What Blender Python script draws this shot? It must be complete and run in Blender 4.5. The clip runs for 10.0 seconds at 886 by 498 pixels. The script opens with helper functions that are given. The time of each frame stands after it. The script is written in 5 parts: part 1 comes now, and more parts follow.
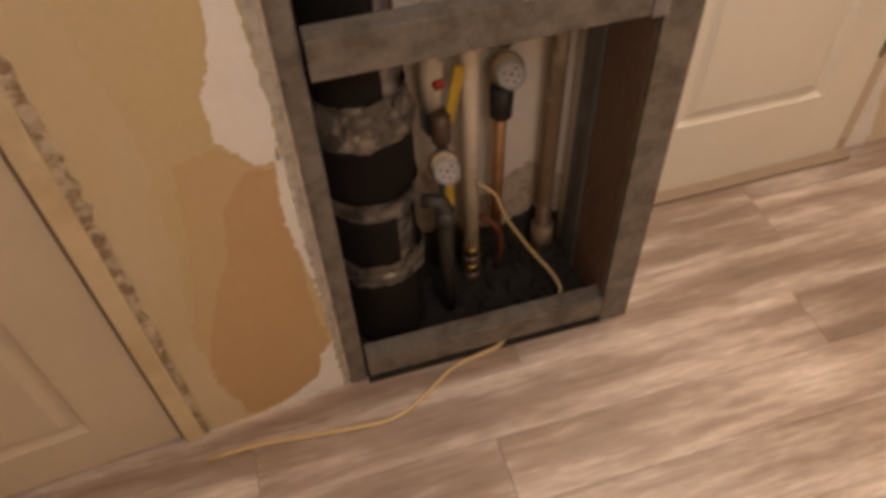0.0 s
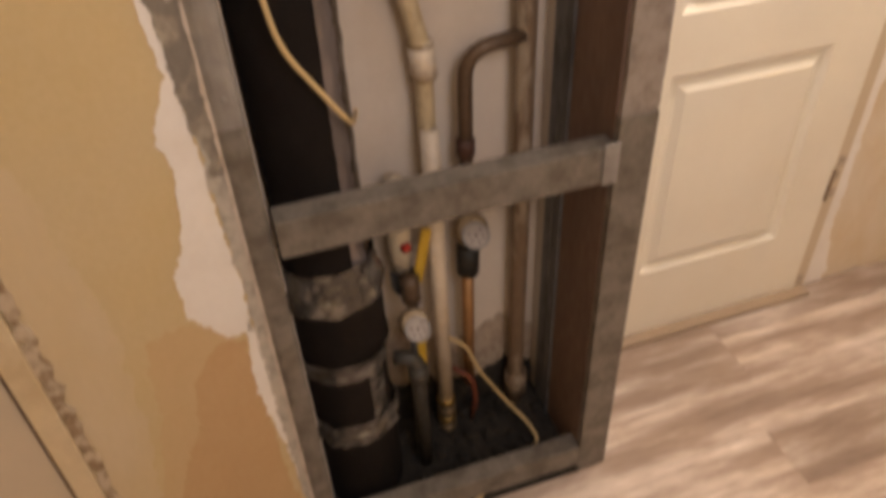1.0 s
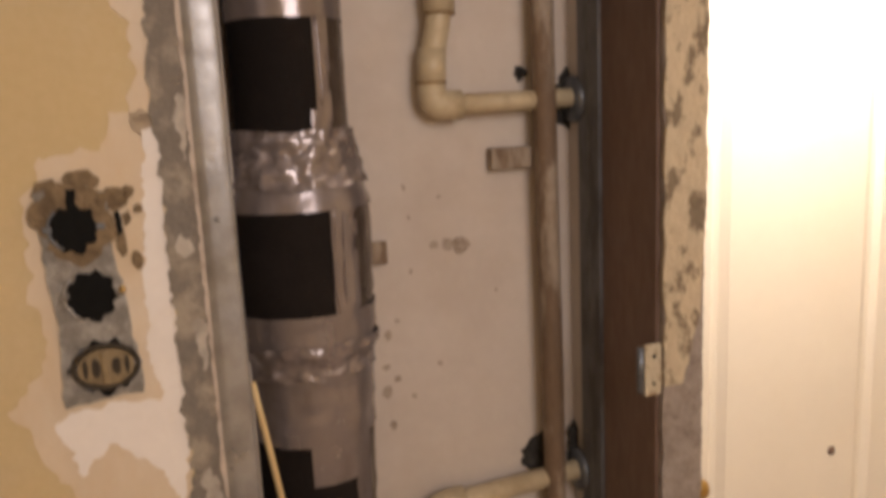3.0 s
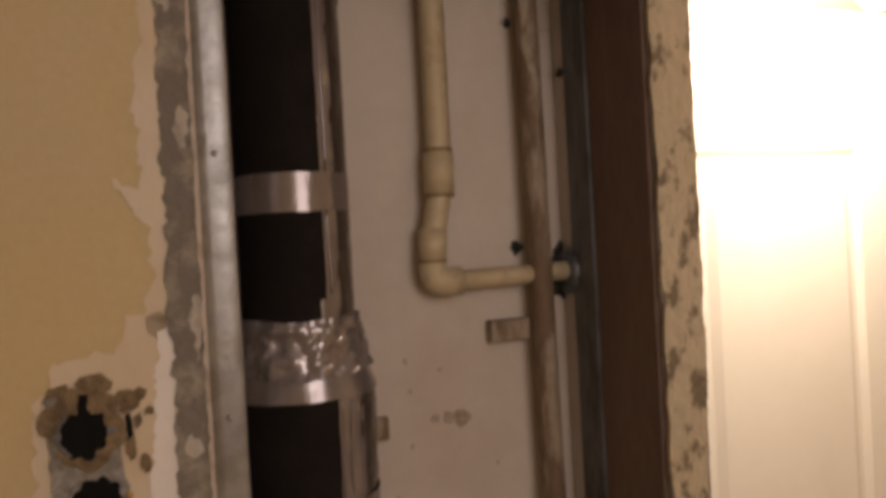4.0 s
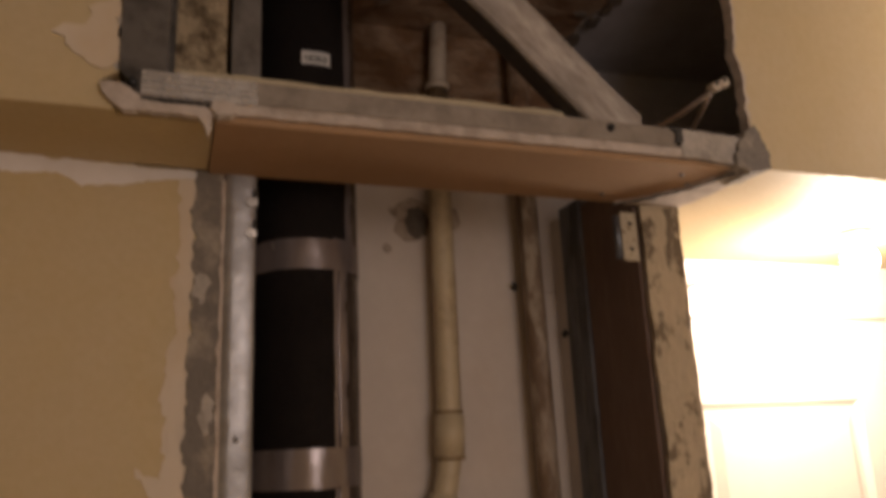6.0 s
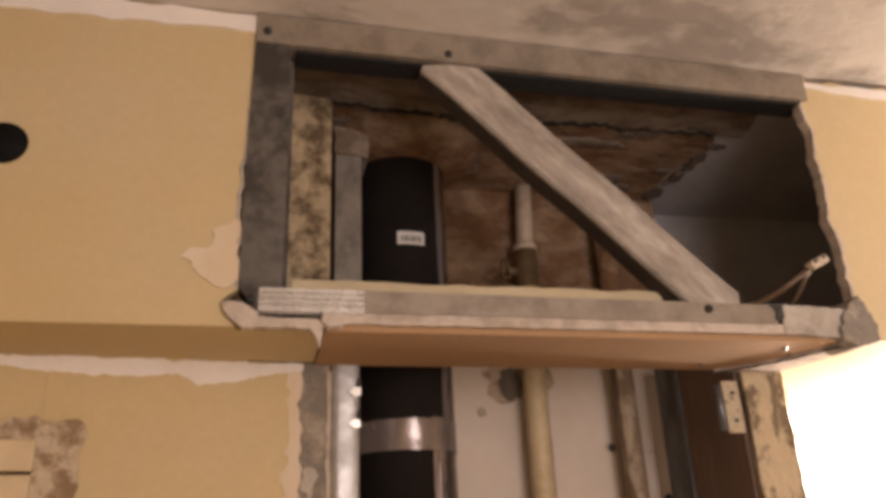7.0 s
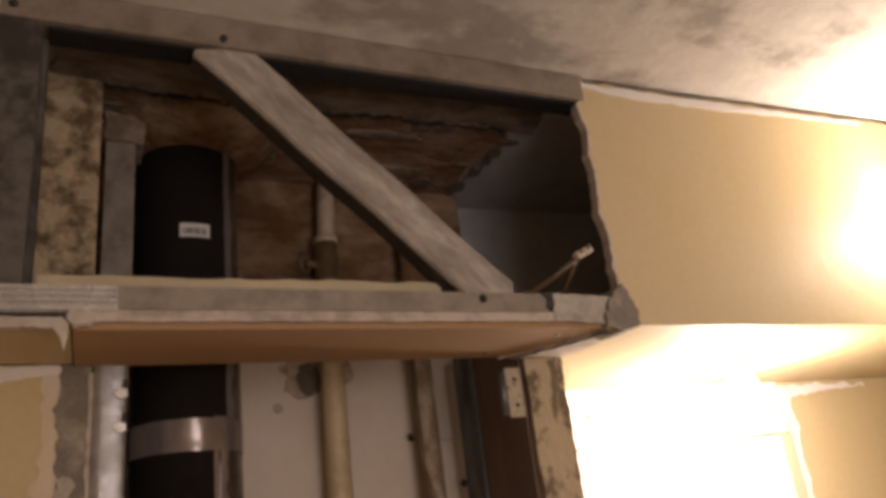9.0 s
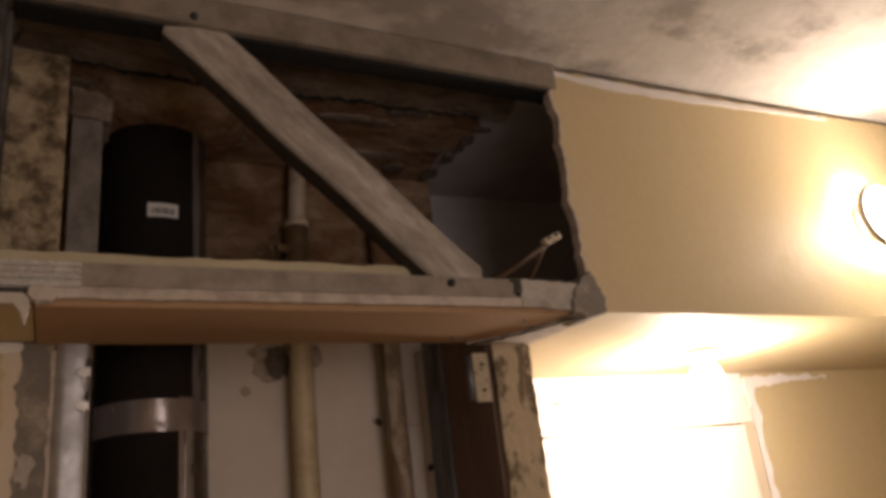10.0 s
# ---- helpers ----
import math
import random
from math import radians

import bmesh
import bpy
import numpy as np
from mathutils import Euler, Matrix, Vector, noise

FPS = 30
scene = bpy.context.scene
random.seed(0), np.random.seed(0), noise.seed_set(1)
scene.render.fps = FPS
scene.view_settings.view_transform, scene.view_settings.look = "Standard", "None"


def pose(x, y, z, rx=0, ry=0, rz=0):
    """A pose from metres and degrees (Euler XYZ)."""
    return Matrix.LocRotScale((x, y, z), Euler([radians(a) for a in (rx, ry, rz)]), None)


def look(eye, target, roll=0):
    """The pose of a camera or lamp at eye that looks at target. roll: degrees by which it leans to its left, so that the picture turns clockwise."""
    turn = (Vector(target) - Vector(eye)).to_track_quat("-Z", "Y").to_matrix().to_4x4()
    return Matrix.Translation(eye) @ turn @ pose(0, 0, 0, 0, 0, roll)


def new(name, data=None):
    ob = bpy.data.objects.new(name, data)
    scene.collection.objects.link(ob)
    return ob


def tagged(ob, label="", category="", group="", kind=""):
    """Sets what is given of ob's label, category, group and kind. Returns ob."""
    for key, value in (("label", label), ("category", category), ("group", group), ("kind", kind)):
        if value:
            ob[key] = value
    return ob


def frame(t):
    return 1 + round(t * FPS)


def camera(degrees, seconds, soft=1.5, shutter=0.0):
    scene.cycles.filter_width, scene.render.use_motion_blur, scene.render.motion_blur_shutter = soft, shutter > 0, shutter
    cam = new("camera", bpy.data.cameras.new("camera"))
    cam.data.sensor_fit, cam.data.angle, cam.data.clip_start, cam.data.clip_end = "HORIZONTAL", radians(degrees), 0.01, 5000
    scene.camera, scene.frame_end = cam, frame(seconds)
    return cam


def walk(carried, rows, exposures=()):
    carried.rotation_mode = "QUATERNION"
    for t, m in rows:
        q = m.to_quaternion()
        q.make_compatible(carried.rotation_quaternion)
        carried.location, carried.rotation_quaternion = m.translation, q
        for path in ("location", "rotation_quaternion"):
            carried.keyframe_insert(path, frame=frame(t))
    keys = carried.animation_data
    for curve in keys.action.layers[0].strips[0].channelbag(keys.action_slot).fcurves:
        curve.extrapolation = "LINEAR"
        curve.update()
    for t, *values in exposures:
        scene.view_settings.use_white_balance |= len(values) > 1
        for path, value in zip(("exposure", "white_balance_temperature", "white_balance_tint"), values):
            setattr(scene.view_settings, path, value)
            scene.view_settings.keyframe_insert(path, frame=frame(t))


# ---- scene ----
cam = camera(61.1, 10.0, 4.0, 0.5)
PATH = [
    (0, (-0.043, -0.839, 1.353), (0.277, 0.426, -0.163), -2.8),
    (0.5, (-0.019, -0.842, 1.369), (0.37, 0.482, -0.079), -3.5),
    (1, (-0.018, -0.836, 1.412), (0.429, 0.642, 0.141), -3.0),
    (1.5, (-0.02, -0.827, 1.482), (0.475, 0.846, 0.504), -3.0),
    (2, (-0.02, -0.816, 1.575), (0.49, 0.978, 0.854), -4.1),
    (2.5, (-0.017, -0.829, 1.641), (0.541, 1.034, 1.175), -3.7),
    (2.7, (-0.019, -0.828, 1.673), (0.529, 1.051, 1.262), -2.6),
    (3.8, (-0.05, -0.81, 1.791), (0.575, 1.087, 1.692), -3.3),
    (4, (-0.059, -0.819, 1.797), (0.593, 1.072, 1.774), -3.1),
    (4.5, (-0.057, -0.828, 1.827), (0.594, 1.06, 1.935), -2.7),
    (5, (-0.052, -0.838, 1.857), (0.608, 1.038, 2.066), -2.5),
    (5.2, (-0.047, -0.846, 1.863), (0.604, 1.027, 2.123), -3.0),
    (6.3, (-0.099, -0.863, 1.929), (0.531, 0.942, 2.513), -1.9),
    (6.5, (-0.101, -0.884, 1.961), (0.446, 0.925, 2.614), -1.1),
    (7, (-0.122, -0.896, 1.988), (0.334, 0.905, 2.729), -2.6),
    (7.5, (-0.099, -0.904, 1.995), (0.453, 0.861, 2.756), -4.2),
    (8, (-0.066, -0.912, 1.987), (0.66, 0.808, 2.705), -5.7),
    (8.5, (-0.044, -0.911, 1.983), (0.784, 0.773, 2.676), -6.7),
    (9, (-0.039, -0.914, 1.982), (0.79, 0.768, 2.677), -7.2),
    (9.5, (-0.035, -0.913, 1.98), (0.826, 0.757, 2.667), -7.1),
    (10, (-0.032, -0.917, 1.972), (0.855, 0.747, 2.638), -6.8),
]
EXPOSURES = [
    (0.0, -0.38, 6450, 12), (1.0, -0.06, 6200, 9.5), (2.0, 0.04, 6150, 9.5), (2.7, -0.10, 6200, 10),
    (3.8, -0.90, 6600, 12), (5.2, -1.30, 6600, 12.5), (6.3, -1.45, 6850, 15.5), (6.6, -1.20, 6850, 15.5),
    (7.0, -0.22, 6700, 15.5), (7.5, -0.02, 6520, 14.5), (8.0, -0.08, 6550, 14), (8.6, -0.80, 6600, 14),
    (9.3, -1.22, 6650, 14), (10.0, -1.62, 6650, 14),
]
walk(cam, [(t, look(eye, target, roll)) for t, eye, target, roll in PATH], EXPOSURES)

# ---------------------------------------------------------------- light
WARM = (1.0, 0.845, 0.715)
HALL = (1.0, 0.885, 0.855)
world = bpy.data.worlds.new("world")
scene.world = world
world.use_nodes = True
world.node_tree.nodes["Background"].inputs[0].default_value = (0.010, 0.008, 0.006, 1)


def lamp(name, kind, energy, m, colour=WARM, **kw):
    d = bpy.data.lights.new(name, kind)
    d.energy, d.color = energy, colour
    for k, v in kw.items():
        if k == "size":
            d.size = v
        if k == "radius":
            d.shadow_soft_size = v
        if k == "spot":
            d.spot_size, d.spot_blend = radians(v), 0.6
    ob = new(name, d)
    ob.matrix_world = m
    return ob


# Unseen lamp with no fixture, added for the light from the hall behind.
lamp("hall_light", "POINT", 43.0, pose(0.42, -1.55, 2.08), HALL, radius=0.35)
lamp("door_lamp_light", "POINT", 50.0, pose(0.98, 0.06, 2.148), radius=0.03)
lamp("bulb_light", "POINT", 30.0, pose(1.216, -0.201, 2.372), radius=0.034)


# ---------------------------------------------------------------- materials
def shader(name, rough=0.6, metal=0.0):
    m = bpy.data.materials.new(name)
    m.use_nodes = True
    t = m.node_tree
    b = t.nodes["Principled BSDF"]
    b.inputs["Roughness"].default_value, b.inputs["Metallic"].default_value = rough, metal
    return m, t, b


def coords(t, scale=(1, 1, 1)):
    g = t.nodes.new("ShaderNodeNewGeometry")
    mp = t.nodes.new("ShaderNodeMapping")
    mp.inputs["Scale"].default_value = scale
    t.links.new(g.outputs["Position"], mp.inputs["Vector"])
    return mp.outputs["Vector"]


def grain(t, vec, scale, detail=5.0, rough=0.6):
    n = t.nodes.new("ShaderNodeTexNoise")
    n.inputs["Scale"].default_value, n.inputs["Detail"].default_value, n.inputs["Roughness"].default_value = scale, detail, rough
    t.links.new(vec, n.inputs["Vector"])
    return n.outputs["Fac"]


def ramp(t, fac, *stops):
    r = t.nodes.new("ShaderNodeValToRGB")
    e = r.color_ramp.elements
    while len(e) < len(stops):
        e.new(0.5)
    for k, (p, c) in zip(e, stops):
        k.position, k.color = p, (*c, 1)
    t.links.new(fac, r.inputs["Fac"])
    return r.outputs["Color"]


def mixed(t, fac, a, b):
    m = t.nodes.new("ShaderNodeMix")
    m.data_type = "RGBA"
    for sock, v in ((m.inputs["Factor"], fac), (m.inputs["A"], a), (m.inputs["B"], b)):
        if isinstance(v, (int, float)):
            sock.default_value = v
        elif isinstance(v, tuple):
            sock.default_value = (*v, 1)
        else:
            t.links.new(v, sock)
    return m.outputs["Result"]


def relief(t, b, fac, strength=0.3, depth=0.004):
    n = t.nodes.new("ShaderNodeBump")
    n.inputs["Strength"].default_value, n.inputs["Distance"].default_value = strength, depth
    t.links.new(fac, n.inputs["Height"])
    t.links.new(n.outputs["Normal"], b.inputs["Normal"])


def surface(name, base, spots, rough=0.6, metal=0.0, big=4.0, fine=60.0, edges=(0.45, 0.65), amount=0.6, bump=0.25, depth=0.003, scale=(1, 1, 1), vary=0.25):
    """A plain base with a broad stain colour and fine grain."""
    m, t, b = shader(name, rough, metal)
    v = coords(t, scale)
    n1, n2 = grain(t, v, big, 8.0, 0.65), grain(t, v, fine, 6.0)
    mask = ramp(t, n1, (edges[0], (0, 0, 0)), (edges[1], (amount,) * 3))
    c = mixed(t, mask, base, spots)
    dark = tuple(x * (1 - vary) for x in base)
    c2 = mixed(t, ramp(t, n2, (0.35, (0, 0, 0)), (0.7, (0.7, 0.7, 0.7))), c, mixed(t, 0.5, c, dark))
    t.links.new(c2, b.inputs["Base Color"])
    t.links.new(ramp(t, n2, (0.3, (max(rough - 0.12, 0.05),) * 3), (0.7, (min(rough + 0.12, 1),) * 3)), b.inputs["Roughness"])
    relief(t, b, n2, bump, depth)
    return m


yellow = surface("yellow_paint", (0.565, 0.447, 0.243), (0.575, 0.48, 0.325), 0.7, big=2.4, fine=120, edges=(0.42, 0.68), amount=0.8, bump=0.12, depth=0.001, vary=0.12)
bare_board = surface("bare_plasterboard", (0.405, 0.255, 0.140), (0.325, 0.190, 0.095), 0.85, big=4, fine=120, bump=0.1, depth=0.001, vary=0.1)
torn_paper = surface("torn_board_paper", (0.505, 0.340, 0.180), (0.55, 0.395, 0.225), 0.85, big=4, fine=120, edges=(0.45, 0.7), bump=0.1, depth=0.001, vary=0.1)
worn_paint = surface("rubbed_yellow_paint", (0.56, 0.420, 0.240), (0.53, 0.375, 0.205), 0.8, big=5, fine=120, bump=0.1, depth=0.001, vary=0.1)
crumbled = surface("crumbled_brown_plaster", (0.60, 0.50, 0.38), (0.24, 0.145, 0.07), 0.95, big=34, fine=90, edges=(0.44, 0.56), amount=0.9, bump=1.0, depth=0.006, vary=0.35)
putty = surface("white_putty", (0.80, 0.765, 0.745), (0.68, 0.62, 0.57), 0.8, big=12, fine=90, edges=(0.47, 0.7), bump=0.2, depth=0.001, vary=0.10)
cement = surface("grey_mortar", (0.215, 0.19, 0.165), (0.42, 0.37, 0.30), 0.95, big=22, fine=130, edges=(0.48, 0.62), amount=0.85, bump=0.8, depth=0.004)
dusty_mortar = surface("dusty_mortar", (0.33, 0.285, 0.255), (0.20, 0.165, 0.145), 0.95, big=30, fine=110, edges=(0.46, 0.64), amount=0.85, bump=0.8, depth=0.004)
plaster = surface("stained_plaster", (0.55, 0.465, 0.335), (0.125, 0.090, 0.058), 0.95, big=34, fine=80, edges=(0.50, 0.58), amount=0.88, bump=0.8, depth=0.006, vary=0.4, scale=(1, 1, 0.6))
mould = surface("mouldy_plaster", (0.60, 0.475, 0.31), (0.085, 0.048, 0.018), 0.95, big=24, fine=70, edges=(0.46, 0.60), amount=0.92, bump=1.0, depth=0.012, vary=0.5)
back_wall = surface("back_wall_paint", (0.67, 0.605, 0.545), (0.54, 0.455, 0.38), 0.75, big=3.2, fine=50, edges=(0.47, 0.70), amount=0.75, bump=0.25, depth=0.002, vary=0.12)
old_stain = surface("old_brown_stain", (0.47, 0.39, 0.32), (0.31, 0.24, 0.185), 0.85, big=70, fine=140, edges=(0.48, 0.6), amount=0.9, bump=0.3)
concrete_brown = surface("stained_concrete", (0.225, 0.122, 0.062), (0.50, 0.375, 0.265), 0.95, big=12, fine=46, edges=(0.44, 0.64), amount=0.72, bump=1.0, depth=0.014, scale=(0.8, 1.5, 1.5), vary=0.75)
concrete_grey = surface("grey_concrete", (0.34, 0.28, 0.23), (0.12, 0.078, 0.052), 0.95, big=16, fine=70, edges=(0.45, 0.60), amount=0.85, bump=1.0, depth=0.012, scale=(0.7, 1.5, 1))
slate = surface("dark_grey_render", (0.56, 0.555, 0.59), (0.38, 0.375, 0.40), 0.95, big=9, fine=90, bump=0.5)
steel_mottled = surface("mottled_grey_steel", (0.125, 0.112, 0.10), (0.030, 0.025, 0.020), 0.65, 0.2, big=28, fine=80, edges=(0.42, 0.58), amount=0.9, bump=0.5, depth=0.002, vary=0.4)
old_brass = surface("tarnished_brass", (0.33, 0.245, 0.15), (0.13, 0.095, 0.06), 0.5, 0.6, big=30, fine=90)
smear = surface("smeared_putty", (0.68, 0.595, 0.485), (0.61, 0.485, 0.325), 0.8, big=9, fine=90, edges=(0.42, 0.66), amount=0.95, bump=0.15, depth=0.001, vary=0.1, scale=(1, 1, 0.5))
thin_smear = surface("thin_smeared_putty", (0.60, 0.495, 0.340), (0.575, 0.455, 0.270), 0.8, big=7, fine=90, edges=(0.42, 0.66), amount=0.95, bump=0.12, depth=0.001, vary=0.1, scale=(1, 1, 0.4))
dirty_putty = surface("dirty_plaster_edge", (0.56, 0.49, 0.43), (0.33, 0.27, 0.22), 0.9, big=28, fine=110, edges=(0.47, 0.62), amount=0.8, bump=0.6, depth=0.003)
broken_plaster = surface("broken_plaster", (0.17, 0.14, 0.112), (0.075, 0.058, 0.045), 0.95, big=60, fine=160, bump=0.9, depth=0.004)
hole_black = surface("dark_hole", (0.035, 0.032, 0.029), (0.11, 0.10, 0.085), 0.95, big=60, fine=200, bump=0.8)
ceiling_mat = surface("ceiling_whitewash", (0.60, 0.56, 0.515), (0.235, 0.20, 0.172), 0.95, big=4.4, fine=24, edges=(0.485, 0.575), amount=0.72, bump=0.6, depth=0.006, scale=(0.8, 1.3, 1), vary=0.35)
door_white = surface("white_door_paint", (0.80, 0.76, 0.68), (0.74, 0.69, 0.60), 0.42, big=3, fine=40, bump=0.05, depth=0.0006, vary=0.05)
casing_mat = surface("casing_paint", (0.66, 0.54, 0.36), (0.46, 0.34, 0.19), 0.6, big=9, fine=60, bump=0.2)
cream_door = surface("cream_door_paint", (0.60, 0.51, 0.39), (0.54, 0.45, 0.33), 0.45, big=3, fine=40, bump=0.05, depth=0.0006, vary=0.06)
galv = surface("dusty_galvanised_steel", (0.235, 0.212, 0.188), (0.115, 0.098, 0.080), 0.6, 0.3, big=20, fine=110, edges=(0.44, 0.62), amount=0.85, bump=0.3, depth=0.001, vary=0.4)
galv_shiny = surface("galvanised_steel", (0.41, 0.405, 0.41), (0.24, 0.23, 0.225), 0.38, 0.55, big=14, fine=24, edges=(0.44, 0.62), amount=0.8, bump=0.5, depth=0.004, vary=0.3)
steel_dark = surface("dark_steel", (0.20, 0.22, 0.25), (0.09, 0.09, 0.095), 0.40, 0.6, big=16, fine=90, edges=(0.44, 0.58), scale=(1, 1, 0.4))
channel_steel = surface("blue_grey_steel", (0.185, 0.19, 0.205), (0.075, 0.072, 0.07), 0.42, 0.3, big=22, fine=120, edges=(0.46, 0.60), amount=0.85, bump=0.3, depth=0.001, scale=(1, 1, 0.35))
pale_mortar = surface("pale_mortar", (0.50, 0.46, 0.41), (0.30, 0.27, 0.235), 0.95, big=34, fine=120, edges=(0.46, 0.62), amount=0.85, bump=0.7, depth=0.004)
foam = surface("black_foam", (0.0130, 0.0102, 0.0094), (0.0215, 0.017, 0.0155), 0.9, big=9, fine=300, bump=0.25, depth=0.001)
foam.node_tree.nodes["Principled BSDF"].inputs["Specular IOR Level"].default_value = 0.15
tape = surface("silver_tape", (0.285, 0.248, 0.248), (0.135, 0.108, 0.102), 0.18, 0.45, big=9, fine=26, edges=(0.46, 0.66), amount=0.7, bump=0.35, depth=0.004, vary=0.25, scale=(1, 1, 0.45))
brown_film = surface("clear_film_over_foam", (0.085, 0.066, 0.055), (0.26, 0.215, 0.185), 0.16, 0.4, big=24, fine=40, edges=(0.52, 0.68), amount=0.7, bump=0.7, depth=0.006, scale=(1, 1, 0.35))
film = surface("clear_film_over_foam", (0.13, 0.120, 0.113), (0.36, 0.335, 0.32), 0.14, 0.6, big=16, fine=20, edges=(0.48, 0.62), amount=0.7, bump=0.5, depth=0.006, scale=(1, 1, 1.6))
pvc = surface("cream_plastic_pipe", (0.60, 0.50, 0.33), (0.32, 0.215, 0.105), 0.5, big=15, fine=60, edges=(0.49, 0.66), amount=0.6, bump=0.15)
pvc_white = surface("white_plastic_pipe", (0.74, 0.645, 0.53), (0.52, 0.42, 0.31), 0.45, big=14, fine=60, bump=0.08)
rust = surface("brown_painted_steel", (0.205, 0.138, 0.088), (0.45, 0.375, 0.29), 0.65, 0.05, big=24, fine=110, edges=(0.485, 0.585), amount=0.8, bump=0.6, depth=0.003, scale=(1, 1, 0.3), vary=0.45)
bronze = surface("dirty_copper", (0.15, 0.098, 0.062), (0.085, 0.058, 0.040), 0.5, 0.35, big=20, fine=90)
copper = surface("copper_pipe", (0.42, 0.23, 0.10), (0.26, 0.14, 0.06), 0.45, 0.5, big=20, fine=90)
brass = surface("brass", (0.55, 0.38, 0.14), (0.32, 0.20, 0.08), 0.35, 0.9, big=25, fine=90)
brown_board = surface("brown_hardboard", (0.175, 0.113, 0.086), (0.115, 0.072, 0.054), 0.65, big=6, fine=90, scale=(1, 1, 0.3))
grime_and_shade = surface("rubble_dirt_and_shade", (0.026, 0.022, 0.018), (0.075, 0.06, 0.046), 0.95, big=18, fine=70, bump=1.0, depth=0.012)
wood_worn = surface("worn_wood", (0.33, 0.25, 0.18), (0.22, 0.16, 0.11), 0.7, big=10, fine=90, scale=(0.3, 1, 1))
box_mortar = surface("box_mortar", (0.25, 0.235, 0.215), (0.43, 0.41, 0.38), 0.95, big=38, fine=120, edges=(0.48, 0.60), amount=0.85, bump=1.0, depth=0.005, vary=0.4)
bright_steel = surface("bright_ribbed_steel", (0.60, 0.585, 0.56), (0.38, 0.355, 0.33), 0.27, 0.7, big=16, fine=60, edges=(0.45, 0.70), bump=0.02, depth=0.001, vary=0.06)
dusty_steel = surface("dusty_brown_steel", (0.30, 0.258, 0.212), (0.17, 0.138, 0.108), 0.6, 0.25, big=18, fine=100, edges=(0.45, 0.62), amount=0.8, bump=0.3, depth=0.001, vary=0.35)
plain = {}


def flat(name, c, rough=0.6, metal=0.0):
    if name not in plain:
        plain[name] = surface(name, c, tuple(x * 0.75 for x in c), rough, metal, big=20, fine=120, bump=0.1, depth=0.001, vary=0.15)
    return plain[name]


def glow(name, colour, strength):
    """Clear bulb glass that lets its lamp's light through and glows itself."""
    m = bpy.data.materials.new(name)
    m.use_nodes = True
    t = m.node_tree
    t.nodes.remove(t.nodes["Principled BSDF"])
    e, clear, both = t.nodes.new("ShaderNodeEmission"), t.nodes.new("ShaderNodeBsdfTransparent"), t.nodes.new("ShaderNodeAddShader")
    e.inputs["Color"].default_value, e.inputs["Strength"].default_value = (*colour, 1), strength
    t.links.new(e.outputs[0], both.inputs[0])
    t.links.new(clear.outputs[0], both.inputs[1])
    t.links.new(both.outputs[0], t.nodes["Material Output"].inputs["Surface"])
    return m


def laminate():
    m, t, b = shader("grey_oak_laminate", 0.42)
    g = t.nodes.new("ShaderNodeObjectInfo")
    v = coords(t, (1.1, 8.0, 1.0))
    add = t.nodes.new("ShaderNodeVectorMath")
    comb = t.nodes.new("ShaderNodeCombineXYZ")
    mul = t.nodes.new("ShaderNodeMath")
    mul.operation, mul.inputs[1].default_value = "MULTIPLY", 37.0
    t.links.new(g.outputs["Random"], mul.inputs[0])
    t.links.new(mul.outputs[0], comb.inputs["X"])
    t.links.new(mul.outputs[0], comb.inputs["Y"])
    t.links.new(v, add.inputs[0])
    t.links.new(comb.outputs[0], add.inputs[1])
    n1, n2 = grain(t, add.outputs[0], 1.7, 7.0, 0.66), grain(t, add.outputs[0], 16.0, 6.0, 0.6)
    c = ramp(t, n1, (0.30, (0.20, 0.145, 0.116)), (0.46, (0.37, 0.288, 0.242)), (0.66, (0.74, 0.66, 0.61)))
    c = mixed(t, ramp(t, n2, (0.35, (0, 0, 0)), (0.75, (0.55, 0.55, 0.55))), c, (0.24, 0.175, 0.13))
    tone = ramp(t, g.outputs["Random"], (0.0, (0.74, 0.71, 0.69)), (1.0, (1.1, 1.08, 1.06)))
    mm = t.nodes.new("ShaderNodeMix")
    mm.data_type, mm.blend_type = "RGBA", "MULTIPLY"
    mm.inputs["Factor"].default_value = 1.0
    t.links.new(c, mm.inputs["A"])
    t.links.new(tone, mm.inputs["B"])
    t.links.new(mm.outputs["Result"], b.inputs["Base Color"])
    relief(t, b, n2, 0.12, 0.001)
    return m


oak = laminate()


def old_wood():
    """Grey sawn wood with the grain along its own length."""
    m, t, b = shader("weathered_batten_wood", 0.85)
    tc = t.nodes.new("ShaderNodeTexCoord")
    mp = t.nodes.new("ShaderNodeMapping")
    mp.inputs["Scale"].default_value = (6.0, 14.0, 24.0)
    t.links.new(tc.outputs["Object"], mp.inputs["Vector"])
    n1, n2 = grain(t, mp.outputs["Vector"], 2.0, 6.0, 0.65), grain(t, mp.outputs["Vector"], 9.0, 6.0, 0.7)
    c = ramp(t, n1, (0.30, (0.17, 0.148, 0.128)), (0.5, (0.35, 0.312, 0.275)), (0.70, (0.56, 0.515, 0.47)))
    c = mixed(t, ramp(t, n2, (0.40, (0, 0, 0)), (0.75, (0.6, 0.6, 0.6))), c, (0.20, 0.16, 0.13))
    t.links.new(c, b.inputs["Base Color"])
    relief(t, b, n2, 0.6, 0.003)
    return m


# ---------------------------------------------------------------- mesh helpers
def finish(bm, mat, smooth=False):
    bmesh.ops.recalc_face_normals(bm, faces=bm.faces)
    me = bpy.data.meshes.new("mesh")
    bm.to_mesh(me)
    bm.free()
    me.materials.append(mat)
    if smooth:
        for p in me.polygons:
            p.use_smooth = True
    return me


